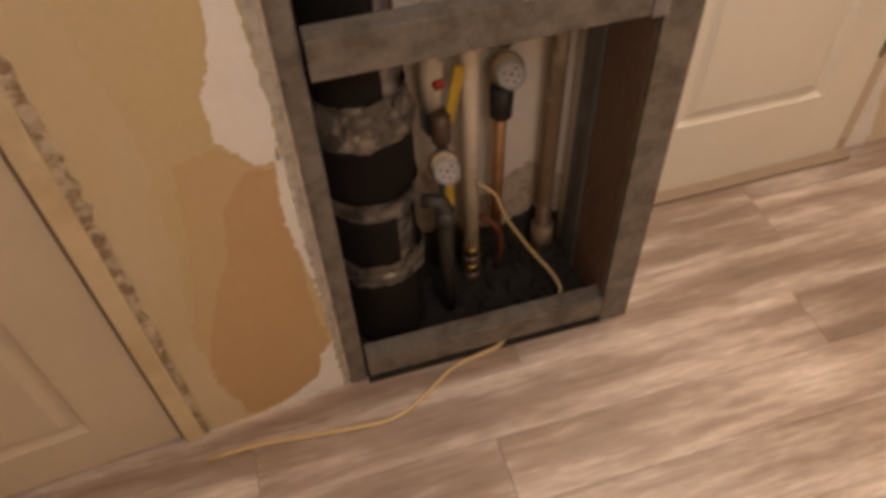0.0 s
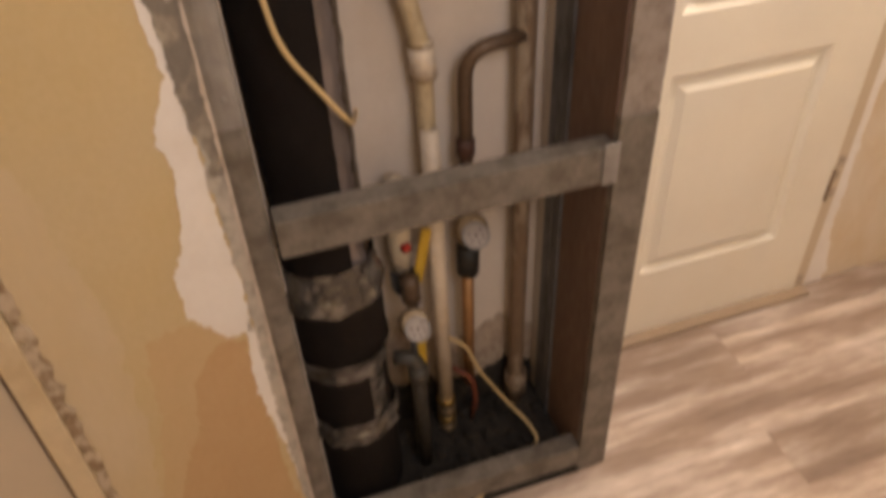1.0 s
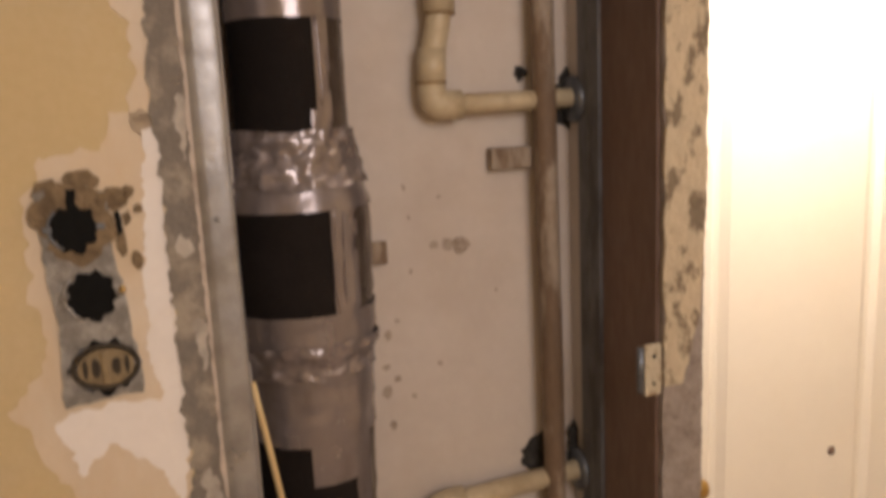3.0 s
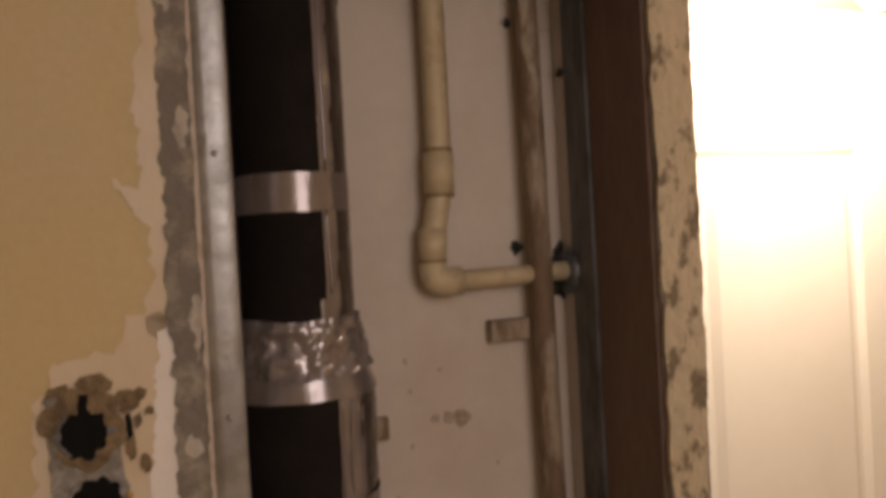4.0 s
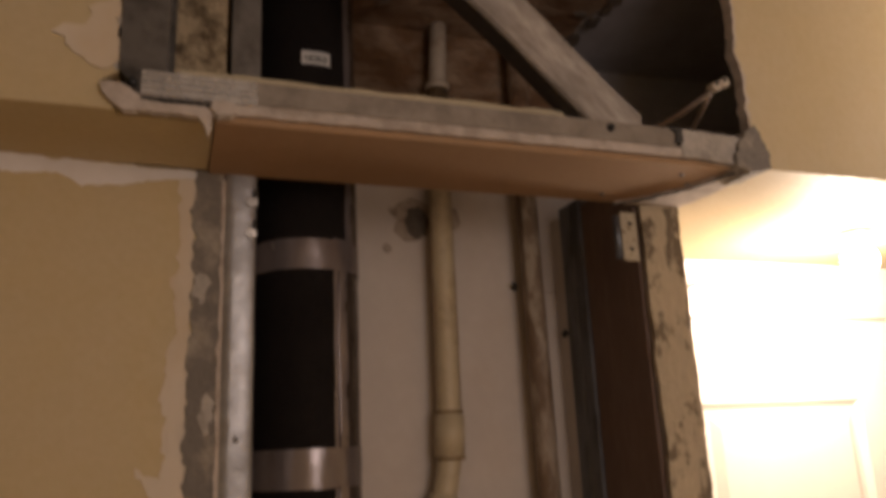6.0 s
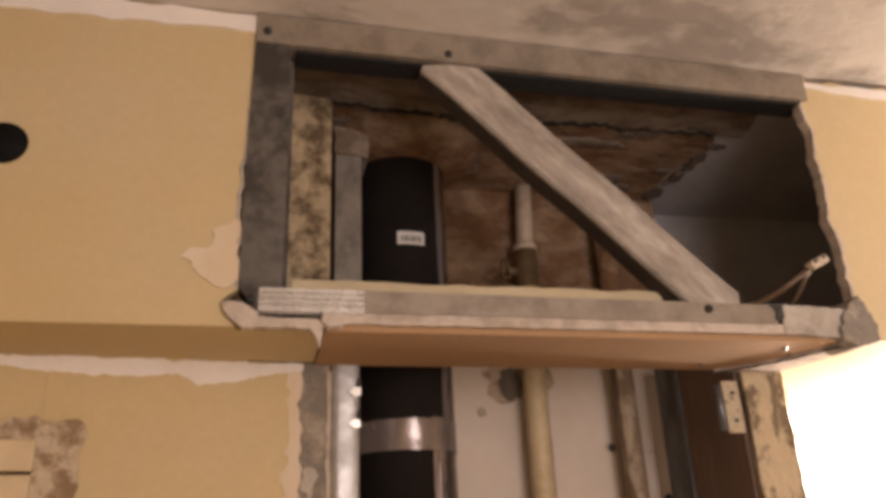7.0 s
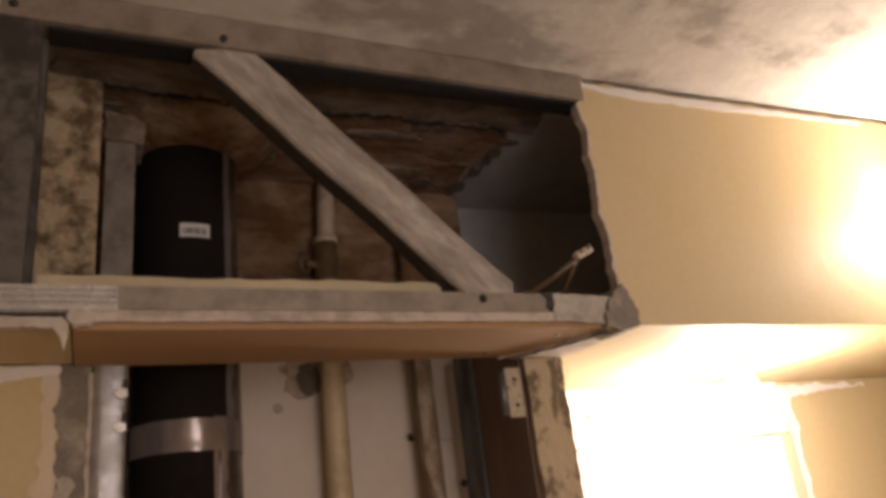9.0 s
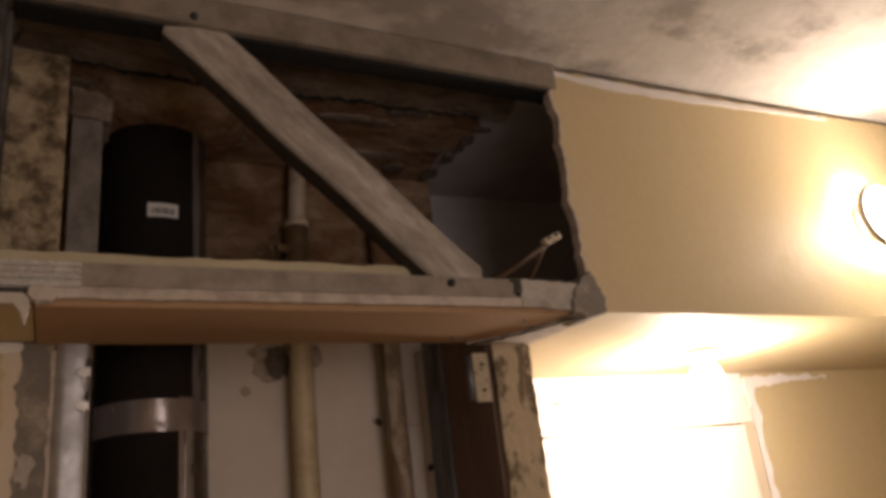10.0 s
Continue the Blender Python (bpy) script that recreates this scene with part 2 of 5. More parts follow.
def part(name, me, parent=None, label="", **tags):
    ob = new(name, me)
    if parent is not None:
        ob.parent = parent
        ob.matrix_parent_inverse = parent.matrix_world.inverted()
    return tagged(ob, label, **tags)


def thing(name, place, label, category, **tags):
    ob = new(name)
    ob.matrix_world = Matrix.Translation(place)
    bpy.context.view_layer.update()
    return tagged(ob, label, category, **tags)


def box(x0, x1, y0, y1, z0, z1, mat, bevel=0.0, m=None):
    bm = bmesh.new()
    bmesh.ops.create_cube(bm, size=1)
    for v in bm.verts:
        v.co = Vector(((x0 + x1) / 2 + v.co.x * (x1 - x0), (y0 + y1) / 2 + v.co.y * (y1 - y0), (z0 + z1) / 2 + v.co.z * (z1 - z0)))
    if bevel:
        bmesh.ops.bevel(bm, geom=bm.edges[:], offset=bevel, segments=2, affect="EDGES", profile=0.6)
    if m is not None:
        bm.transform(m)
    return finish(bm, mat)


def slab(points, y0, y1, mat, m=None):
    """A board cut to an outline of (x, z) points, from y0 to y1."""
    bm = bmesh.new()
    a = [bm.verts.new((x, y0, z)) for x, z in points]
    b = [bm.verts.new((x, y1, z)) for x, z in points]
    bm.faces.new(a), bm.faces.new(b[::-1])
    for i in range(len(a)):
        j = (i + 1) % len(a)
        bm.faces.new((a[j], a[i], b[i], b[j]))
    bm.normal_update()
    bmesh.ops.triangulate(bm, faces=[f for f in bm.faces if len(f.verts) > 4])
    if m is not None:
        bm.transform(m)
    return finish(bm, mat)


def ragged(points, step=0.012, rough=0.006, seed=0.0, closed=True):
    """Breaks the sides of an outline into short uneven steps."""
    out, n = [], len(points)
    for i in range(n if closed else n - 1):
        (x0, z0), (x1, z1) = points[i], points[(i + 1) % n]
        length = math.hypot(x1 - x0, z1 - z0)
        k = max(1, int(length / step))
        for j in range(k):
            f = j / k
            x, z = x0 + (x1 - x0) * f, z0 + (z1 - z0) * f
            w = (noise.noise((x * 24 + seed, z * 24, seed)) * 0.55 + noise.noise((x * 85, z * 85 + seed, 3)) * 0.6 + noise.noise((x * 260, z * 260, seed)) * 0.5) * rough
            nx, nz = -(z1 - z0) / max(length, 1e-6), (x1 - x0) / max(length, 1e-6)
            out.append((x + nx * w, z + nz * w))
    if not closed:
        out.append(points[-1])
    return out


def arc(path, r, steps=5):
    """Rounds the corners of a path."""
    pts = [Vector(p) for p in path]
    out = [pts[0]]
    for a, b, c in zip(pts, pts[1:], pts[2:]):
        k = min(r, (a - b).length * 0.48, (c - b).length * 0.48)
        p, q = b + (a - b).normalized() * k, b + (c - b).normalized() * k
        for i in range(steps + 1):
            f = i / steps
            out.append(p * (1 - f) ** 2 + b * 2 * f * (1 - f) + q * f * f)
    out.append(pts[-1])
    return out


def tube(path, r, mat, sides=14, caps=True):
    """A round bar along a path; r may be one radius or one for each point."""
    bm = bmesh.new()
    pts = [Vector(p) for p in path]
    rs = [r] * len(pts) if isinstance(r, (int, float)) else r
    rings, side = [], None
    for i, p in enumerate(pts):
        d = (pts[min(i + 1, len(pts) - 1)] - pts[max(i - 1, 0)]).normalized()
        if side is None:
            side = d.orthogonal().normalized()
        side = (side - d * side.dot(d)).normalized()
        up = d.cross(side)
        rings.append([bm.verts.new(p + (side * math.cos(a) + up * math.sin(a)) * rs[i]) for a in [2 * math.pi * k / sides for k in range(sides)]])
    for a, b in zip(rings, rings[1:]):
        for k in range(sides):
            bm.faces.new((a[k], a[(k + 1) % sides], b[(k + 1) % sides], b[k]))
    if caps:
        bm.faces.new(rings[0][::-1]), bm.faces.new(rings[-1])
    return finish(bm, mat, True)


def channel(length, width, depth, mat, lip=0.004, gauge=0.0012, ribs=0):
    """A pressed steel U profile along z: web at y = 0, flanges going back, open at the back."""
    bm = bmesh.new()
    out = [(-width / 2, depth), (-width / 2, 0)]
    for k in range(ribs):
        c = -width / 2 + width * (k + 1) / (ribs + 1)
        out += [(c - 0.0022, 0), (c - 0.0008, 0.0020), (c + 0.0008, 0.0020), (c + 0.0022, 0)]
    out += [(width / 2, 0), (width / 2, depth)]
    inner = [(x * (1 - 2 * gauge / width), y + gauge) if 0 < i < len(out) - 1 else (x * (1 - 2 * gauge / width), y) for i, (x, y) in enumerate(out)]
    prof = out + inner[::-1]
    rings = [[bm.verts.new((x, y, z)) for x, y in prof] for z in (0, length)]
    n = len(prof)
    for k in range(n):
        bm.faces.new((rings[0][k], rings[0][(k + 1) % n], rings[1][(k + 1) % n], rings[1][k]))
    h = len(out)
    for ring in rings:
        for k in range(h - 1):
            bm.faces.new((ring[k], ring[k + 1], ring[n - 2 - k], ring[n - 1 - k]))
    return bm, mat


def put(pair, m):
    bm, mat = pair
    bm.transform(m)
    return finish(bm, mat)


def screw(place, parent, r=0.005, mat=None):
    x, y, z = place
    return part("screw", tube([(x, y + 0.002, z), (x, y - 0.0025, z)], [r, r * 0.7], mat or flat("dark_screw", (0.04, 0.04, 0.04), 0.5, 0.6), 8), parent)


# ---------------------------------------------------------------- plan
WALL, FRONT, BACK, REAR = 0.0, -0.155, 0.25, 0.305
CEIL, SOFFIT = 2.578, 2.20
LEFT, RIGHT, BEHIND = -1.45, 2.35, -2.30

# ---------------------------------------------------------------- setting
floor = part("floor", box(LEFT - 0.1, RIGHT + 0.1, BEHIND - 0.1, 0.45, -0.12, -0.009, grime_and_shade), None, "grey oak laminate floor with light grain", category="floor", kind="structure")
ceiling = part("ceiling", slab([(LEFT - 0.1, CEIL), (0.59, CEIL), (RIGHT + 0.1, CEIL + 0.045), (RIGHT + 0.1, CEIL + 0.2), (LEFT - 0.1, CEIL + 0.2)], BEHIND - 0.1, 0.45, ceiling_mat), None, "stained unpainted concrete ceiling with grey smears", category="ceiling", kind="structure")
stain = [(-0.14, -0.02), (0.10, 0.0), (0.30, -0.01), (0.54, -0.012), (0.575, 0.03), (0.55, 0.12), (0.55, 0.25), (-0.14, 0.25)]
part("bare_concrete", slab(ragged(stain, 0.02, 0.012), -0.004, 0.004, concrete_brown, pose(0, 0, CEIL - 0.002, -90, 0, 0)), ceiling, "brown stained concrete over the shaft")

crack = ragged([(-0.10, -0.006), (0.08, 0.006), (0.20, 0.010), (0.30, -0.004), (0.42, -0.002), (0.55, -0.008)], 0.006, 0.016, 3.0, False)
crack += [(x, y + 0.006 + 0.016 * abs(noise.noise((x * 34, 2, 5)))) for x, y in crack[::-1]]
front = ragged([(-0.10, -0.128), (0.565, -0.128), (0.60, 0.0), (0.30, 0.006), (-0.10, 0.004)], 0.012, 0.010, 11.0)
part("dirty_concrete", slab(front, -0.0008, 0.004, concrete_grey, pose(0, 0, CEIL - 0.0045, -90, 0, 0)), ceiling, "dirty grey concrete above the opened boxing")
part("dark_render", slab([(0.560, CEIL - 0.003), (0.59, CEIL - 0.003), (1.9, CEIL + 0.028), (1.9, CEIL + 0.04), (0.560, CEIL + 0.01)], FRONT + 0.014, REAR - 0.001, slate), ceiling, "dark grey render inside the boxing")
part("crack", slab(crack, -0.004, 0.004, hole_black, pose(0, 0, CEIL - 0.0055, -90, 0, 0)), ceiling, "dark crack with broken edges")
for k, (x, y, w, h) in enumerate(((0.20, 0.03, 0.05, 0.012), (0.36, 0.05, 0.06, 0.010), (0.30, 0.12, 0.04, 0.012), (-0.02, 0.06, 0.05, 0.015), (0.42, 0.16, 0.05, 0.010), (0.18, 0.16, 0.03, 0.02))):
    out = ragged([(x + w * math.cos(a) * (1 + 0.4 * noise.noise((a, k, 0))), y + h * math.sin(a)) for a in np.linspace(0, 2 * math.pi, 14)[:-1]], 0.006, 0.008, k)
    part("efflorescence", slab(out, -0.0012, 0.004, concrete_grey, pose(0, 0, CEIL - 0.006, -90, 0, 0)), ceiling)
for k, (x, y, w, h) in enumerate(((0.572, 0.030, 0.016, 0.007), (0.566, 0.070, 0.010, 0.016), (0.567, 0.100, 0.007, 0.012), (0.564, 0.142, 0.010, 0.020), (0.556, 0.205, 0.014, 0.024), (0.480, 0.196, 0.020, 0.012), (0.447, 0.012, 0.020, 0.007), (0.505, -0.018, 0.013, 0.006), (0.410, 0.020, 0.014, 0.006), (0.530, 0.120, 0.012, 0.006))):
    out = ragged([(x + w * math.cos(a) * (1 + 0.7 * noise.noise((a * 2, k, 0))), y + h * math.sin(a) * (1 + 0.5 * noise.noise((a * 2, k, 7)))) for a in np.linspace(0, 2 * math.pi, 16)[:-1]], 0.004, 0.005, k)
    part("pit", slab(out, -0.0012, 0.004, broken_plaster, pose(0, 0, CEIL - 0.0068, -90, 0, 0)), ceiling, "dark crumbled pit in the concrete")
wall_left = part("wall_left", box(-0.345, -0.045, WALL, 0.10, 0.0, CEIL, yellow), None, "yellow plasterboard wall with white putty patches", category="wall", kind="structure")
part("wall_piece", box(LEFT - 0.1, -0.3452, WALL, 0.10, 2.108, CEIL, yellow), wall_left)
part("wall_piece", box(LEFT - 0.1, -1.10, WALL, 0.10, 0.0, 2.108, yellow), wall_left)
part("wall_piece", box(-1.10, -0.3452, 0.06, 0.10, 0.0, 2.108, yellow), wall_left)
wall_right = part("wall_right", box(0.515, 0.572, WALL + 0.004, REAR, 0.0, SOFFIT, dusty_mortar), None, "rough mortar edge of the partition beside the shaft", category="wall", kind="structure")
wall_rear = part("wall_rear", box(0.572, 0.66, REAR, 0.42, 0.0, SOFFIT + 0.02, yellow), None, "yellow painted wall round the white door", category="wall", kind="structure")
part("wall_piece", box(0.572, 0.6598, REAR, 0.42, SOFFIT + 0.0202, CEIL, slate), wall_rear)
part("wall_piece", box(1.335, RIGHT, REAR, 0.42, 0.0, CEIL + 0.06, yellow), wall_rear)
part("wall_piece", box(0.66, 1.335, REAR, 0.42, 2.115, SOFFIT + 0.02, putty), wall_rear)
part("wall_piece", box(0.66, 1.335, REAR, 0.42, SOFFIT + 0.02, CEIL + 0.03, slate), wall_rear)
shaft_back = part("wall_back", box(-0.12, 0.572, BACK, 0.42, 0.0, CEIL, back_wall), None, "off-white plastered back of the pipe shaft, spotted", category="wall", kind="structure")
part("bare_concrete", box(-0.002, 0.5735, BACK - 0.004, BACK - 0.0005, SOFFIT + 0.14, CEIL - 0.002, concrete_brown), shaft_back, "brown stained concrete at the top of the shaft")
part("wall_side", box(-0.14, -0.002, 0.10, BACK, 0.0, CEIL, back_wall), shaft_back)
part("wall_west", box(LEFT - 0.1, LEFT, BEHIND, 0.1, 0.0, CEIL, yellow), None, "yellow painted hallway wall", category="wall", kind="structure")
part("wall_east", box(RIGHT, RIGHT + 0.1, BEHIND, 0.42, 0.0, CEIL + 0.06, yellow), None, "yellow painted hallway wall", category="wall", kind="structure")
part("wall_south", box(LEFT - 0.1, RIGHT + 0.1, BEHIND - 0.1, BEHIND, 0.0, CEIL + 0.06, yellow), None, "yellow painted hallway wall", category="wall", kind="structure")


# wall behind the bulkhead and the crumbling edges
part("bare_plaster", box(-0.14, -0.045, WALL - 0.006, WALL - 0.001, SOFFIT, CEIL - 0.006, mould), wall_left, "mouldy unpainted plaster inside the boxing")
edge = ragged([(-0.043, 0.90), (-0.043, 2.2)], 0.03, 0.003, 1.0, False) + ragged([(-0.074, 2.2), (-0.078, 1.5), (-0.080, 1.2), (-0.074, 1.05), (-0.060, 0.90)], 0.006, 0.009, 5.0, False)
part("mortar_strip", slab(edge, WALL - 0.0025, WALL + 0.002, cement), wall_left, "grey mortar strip along the steel stud")
edge = ragged([(-0.043, 0.0), (-0.043, 1.00)], 0.03, 0.003, 1.0, False) + ragged([(-0.068, 1.00), (-0.062, 0.75), (-0.060, 0.4), (-0.054, 0.0)], 0.006, 0.008, 5.0, False)
part("mortar_strip", slab(edge, WALL - 0.0022, WALL + 0.002, pale_mortar), wall_left, "pale broken plaster edge along the stud")
edge = ragged([(-0.0410, 0.02), (-0.0410, 2.19)], 0.03, 0.001, 1.0, False) + ragged([(-0.0455, 2.19), (-0.0455, 0.02)], 0.008, 0.004, 9.0, False)
part("paper_edge", slab(edge, WALL - 0.0042, WALL + 0.001, dirty_putty), wall_left, "cut edge of the board beside the stud")
edge = ragged([(0.513, 0.0), (0.513, 2.199)], 0.03, 0.004, 2.0, False) + ragged([(0.573, 2.199), (0.573, 0.0)], 0.006, 0.003, 7.0, False)
part("mortar_face", slab(edge, WALL - 0.006, WALL + 0.004, dusty_mortar), wall_right)
edge = ragged([(0.512, 1.36), (0.512, 2.199)], 0.03, 0.006, 2.0, False) + ragged([(0.574, 2.199), (0.573, 1.6), (0.566, 1.45), (0.54, 1.36)], 0.006, 0.003, 7.0, False)
part("plaster_face", slab(edge, WALL - 0.009, WALL - 0.004, plaster), wall_right, "pale plaster with dark mould spots")

for k, (x, z, w, h) in enumerate(((-0.052, 1.49, 0.006, 0.030), (-0.058, 1.33, 0.010, 0.022), (-0.050, 1.72, 0.005, 0.035), (-0.062, 1.60, 0.007, 0.012), (-0.055, 1.93, 0.006, 0.026), (-0.064, 2.06, 0.007, 0.018), (-0.054, 1.15, 0.007, 0.030))):
    n = 12
    out = ragged([(x + w * math.cos(2 * math.pi * q / n), z + h * math.sin(2 * math.pi * q / n)) for q in range(n)], 0.004, 0.010, k * 1.9)
    part("plaster_remains", slab(out, WALL - 0.0031, WALL - 0.001, pale_mortar), wall_left, "pale plaster left on the mortar")

PATCHES = [
    [(-0.215, -0.0), (-0.165, 0.02), (-0.10, 0.06), (-0.085, 0.13), (-0.050, 0.17), (-0.054, 0.0)],
    [(-0.052, 0.14), (-0.058, 0.30), (-0.072, 0.42), (-0.082, 0.50), (-0.076, 0.60), (-0.068, 0.66), (-0.054, 0.60), (-0.050, 0.30)],
    [(-0.064, 0.63), (-0.10, 0.63), (-0.146, 0.69), (-0.142, 0.76), (-0.126, 0.80), (-0.112, 0.86), (-0.104, 0.92), (-0.112, 0.965), (-0.082, 1.04), (-0.088, 1.12), (-0.094, 1.165), (-0.146, 1.245), (-0.182, 1.325), (-0.128, 1.275), (-0.082, 1.235), (-0.070, 1.10), (-0.068, 0.90), (-0.062, 0.70)],
    [(-0.20, 1.43), (-0.185, 1.37), (-0.15, 1.40), (-0.11, 1.36), (-0.085, 1.30), (-0.072, 1.45), (-0.075, 1.62), (-0.070, 1.72), (-0.088, 1.72), (-0.10, 1.60), (-0.108, 1.50), (-0.10, 1.44), (-0.15, 1.445)],
    [(-0.072, 1.74), (-0.080, 1.82), (-0.098, 1.83), (-0.124, 1.872), (-0.10, 1.865), (-0.092, 1.92), (-0.10, 1.95), (-0.086, 1.985), (-0.090, 2.065), (-0.076, 2.05), (-0.070, 1.90)],
    [(-0.055, 2.196), (-0.12, 2.182), (-0.19, 2.170), (-0.21, 2.182), (-0.30, 2.180), (-0.40, 2.188), (-0.40, 2.199), (-0.055, 2.199)],
]
for k, p in enumerate(PATCHES):
    part("putty_patch", slab(ragged(p, 0.005, 0.004 if k == 5 else 0.008, k * 3.1), WALL - 0.0012, WALL + 0.001, smear if k == 4 else putty), wall_left, "white putty patch with a ragged edge")

BARE = [(-0.30, 0.04), (-0.24, 0.012), (-0.17, 0.02), (-0.10, 0.065), (-0.062, 0.15), (-0.076, 0.34), (-0.071, 0.48), (-0.080, 0.575), (-0.074, 0.615), (-0.112, 0.628), (-0.140, 0.60), (-0.165, 0.56), (-0.180, 0.47), (-0.215, 0.40), (-0.26, 0.28), (-0.29, 0.16)]
FADED = [(-0.29, 0.10), (-0.20, 0.05), (-0.10, 0.20), (-0.09, 0.62), (-0.115, 0.655), (-0.150, 0.68), (-0.21, 0.665), (-0.225, 0.52), (-0.265, 0.36), (-0.30, 0.22)]
part("faded_paint", slab(ragged(FADED, 0.008, 0.014, 17.0), WALL - 0.0003, WALL + 0.001, worn_paint), wall_left, "rubbed paint round the bare patch")
part("bare_paper", slab(ragged(BARE, 0.006, 0.010, 21.0), WALL - 0.0004, WALL + 0.001, torn_paper), wall_left, "bare orange-brown board paper")
SMEARS = [
    [(-0.24, 1.45), (-0.20, 1.36), (-0.17, 1.30), (-0.12, 1.26), (-0.078, 1.24), (-0.072, 1.74), (-0.12, 1.74), (-0.13, 1.70), (-0.19, 1.70), (-0.21, 1.60), (-0.20, 1.50)],
    [(-0.072, 1.70), (-0.096, 1.72), (-0.092, 1.85), (-0.098, 1.95), (-0.088, 2.08), (-0.092, 2.19), (-0.070, 2.19)],
    [(-0.33, 0.0), (-0.25, 0.0), (-0.275, 0.12), (-0.285, 0.30), (-0.255, 0.45), (-0.235, 0.70), (-0.26, 0.95), (-0.30, 1.05), (-0.33, 1.02)],
]
for k, p in enumerate(SMEARS):
    part("putty_smear", slab(ragged(p, 0.008, 0.014, 40 + k * 3.1), WALL - 0.0006, WALL + 0.001, thin_smear if k == 2 else smear), wall_left, "thin smeared putty over yellow paint")


def blob(cx, cz, w, h, seed, n=14):
    return ragged([(cx + w * math.cos(2 * math.pi * k / n) * (1 + 0.5 * noise.noise((k * 1.7, seed, 0))), cz + h * math.sin(2 * math.pi * k / n) * (1 + 0.3 * noise.noise((k * 1.3, seed, 5)))) for k in range(n)], 0.005, 0.006, seed)


for k, (x, z, w, h) in enumerate(((0.452, 1.168, 0.040, 0.034), (0.512, 1.740, 0.030, 0.046), (0.428, 1.780, 0.008, 0.012), (0.268, 2.228, 0.021, 0.025))):
    part("broken_hole", slab(blob(x, z, w, h, k * 2.3, 22), BACK - 0.003, BACK + 0.001, broken_plaster if k == 3 else hole_black), shaft_back, "dark ragged hole in the plaster")
part("broken_hole", slab(blob(0.503, 1.168, 0.011, 0.050, 4.4), BACK - 0.0145, BACK - 0.011, hole_black), shaft_back)
part("broken_hole", slab(blob(0.331, 2.240, 0.012, 0.018, 6.1), BACK - 0.003, BACK + 0.001, old_stain), shaft_back, "brown broken plaster beside the pipe")
part("broken_hole", slab(blob(0.262, 2.232, 0.036, 0.038, 8.7), BACK - 0.0022, BACK + 0.001, old_stain), shaft_back, "brown broken plaster round the hole")
for x, y, z in ((0.434, BACK, 2.126), (0.5105, 0.232, 2.047), (0.437, BACK, 1.780)):
    part("nail", tube([(x, y, z), (x - 0.004, y - 0.012, z + 0.001), (x - 0.010, y - 0.020, z + 0.003)], [0.0055, 0.0040, 0.0030], hole_black, 8), shaft_back, "bent dark nail in the plaster")
hair = ragged([(0.462, 2.124), (0.509, 2.120)], 0.004, 0.003, 3.0, False)
part("hair_crack", slab(hair + [(x, z - 0.0014) for x, z in hair[::-1]], BACK - 0.0012, BACK + 0.001, old_stain), shaft_back)
part("low_stain", slab([(0.0, 0.0)] + ragged([(0.0, 0.30), (0.10, 0.24), (0.20, 0.30), (0.33, 0.20), (0.42, 0.26), (0.512, 0.20)], 0.008, 0.03, 6.0, False) + [(0.512, 0.0)], BACK - 0.0012, BACK + 0.001, old_stain), shaft_back, "brown ragged band low on the plaster")
part("low_grime", slab([(0.0, 0.0)] + ragged([(0.0, 0.14), (0.12, 0.10), (0.24, 0.13), (0.36, 0.08), (0.44, 0.12), (0.512, 0.09)], 0.008, 0.03, 8.0, False) + [(0.512, 0.0)], BACK - 0.0022, BACK + 0.001, grime_and_shade), shaft_back, "near-black ragged band at the foot of the plaster")
SPOTS = ((0.294, 1.604, 0.006), (0.218, 2.185, 0.006), (0.305, 1.530, 0.012), (0.326, 1.527, 0.015), (0.282, 1.530, 0.007), (0.245, 1.575, 0.004), (0.200, 1.350, 0.007), (0.215, 1.330, 0.004), (0.285, 1.345, 0.004), (0.240, 1.30, 0.004), (0.46, 2.05, 0.010), (0.47, 1.95, 0.012), (0.30, 1.04, 0.004), (0.22, 1.42, 0.004), (0.205, 1.40, 0.008), (0.198, 1.31, 0.010), (0.205, 1.255, 0.008), (0.245, 1.495, 0.004), (0.24, 1.62, 0.004), (0.38, 1.45, 0.003))
for k, (x, z, q) in enumerate(SPOTS):
    q *= 0.62 if k > 13 else 1.0
    part("spot", slab(blob(x, z, q, q * (0.7 + 0.06 * (k % 6)) * (1.0 + 0.9 * (k > 13)), 9 + k * 1.3, 9), BACK - 0.0015, BACK + 0.001, old_stain), shaft_back)

# floor boards
bm = bmesh.new()
bmesh.ops.create_cube(bm, size=1)
for v in bm.verts:
    v.co = Vector((v.co.x * 1.1992, v.co.y * 0.1394, v.co.z * 0.009))
bmesh.ops.bevel(bm, geom=[e for e in bm.edges if all(v.co.z > 0 for v in e.verts)], offset=0.0004, segments=1, affect="EDGES")
plank = finish(bm, oak)
shift = {1: 1.015, -2: 0.205}
for r in range(-16, 3):
    y = 0.14 + 0.14 * (r - 1)
    x0 = shift.get(r, (r * 0.437 + 0.31 + 0.17 * math.sin(r * 2.3)) % 1.2)
    for k in range(-3, 3):
        xa, xb = max(x0 + 1.2 * k, LEFT), min(x0 + 1.2 * (k + 1), RIGHT)
        if xb - xa > 0.02:
            ob = part("plank", plank, floor)
            ob.matrix_world = pose((xa + xb) / 2, y, -0.0045) @ Matrix.Diagonal(((xb - xa) / 1.2, 1, 1, 1))
# This front strip is near black for the shade under the low rail.
part("shaft_floor", box(-0.004, 0.512, -0.015, 0.011, -0.008, 0.0025, grime_and_shade), floor)
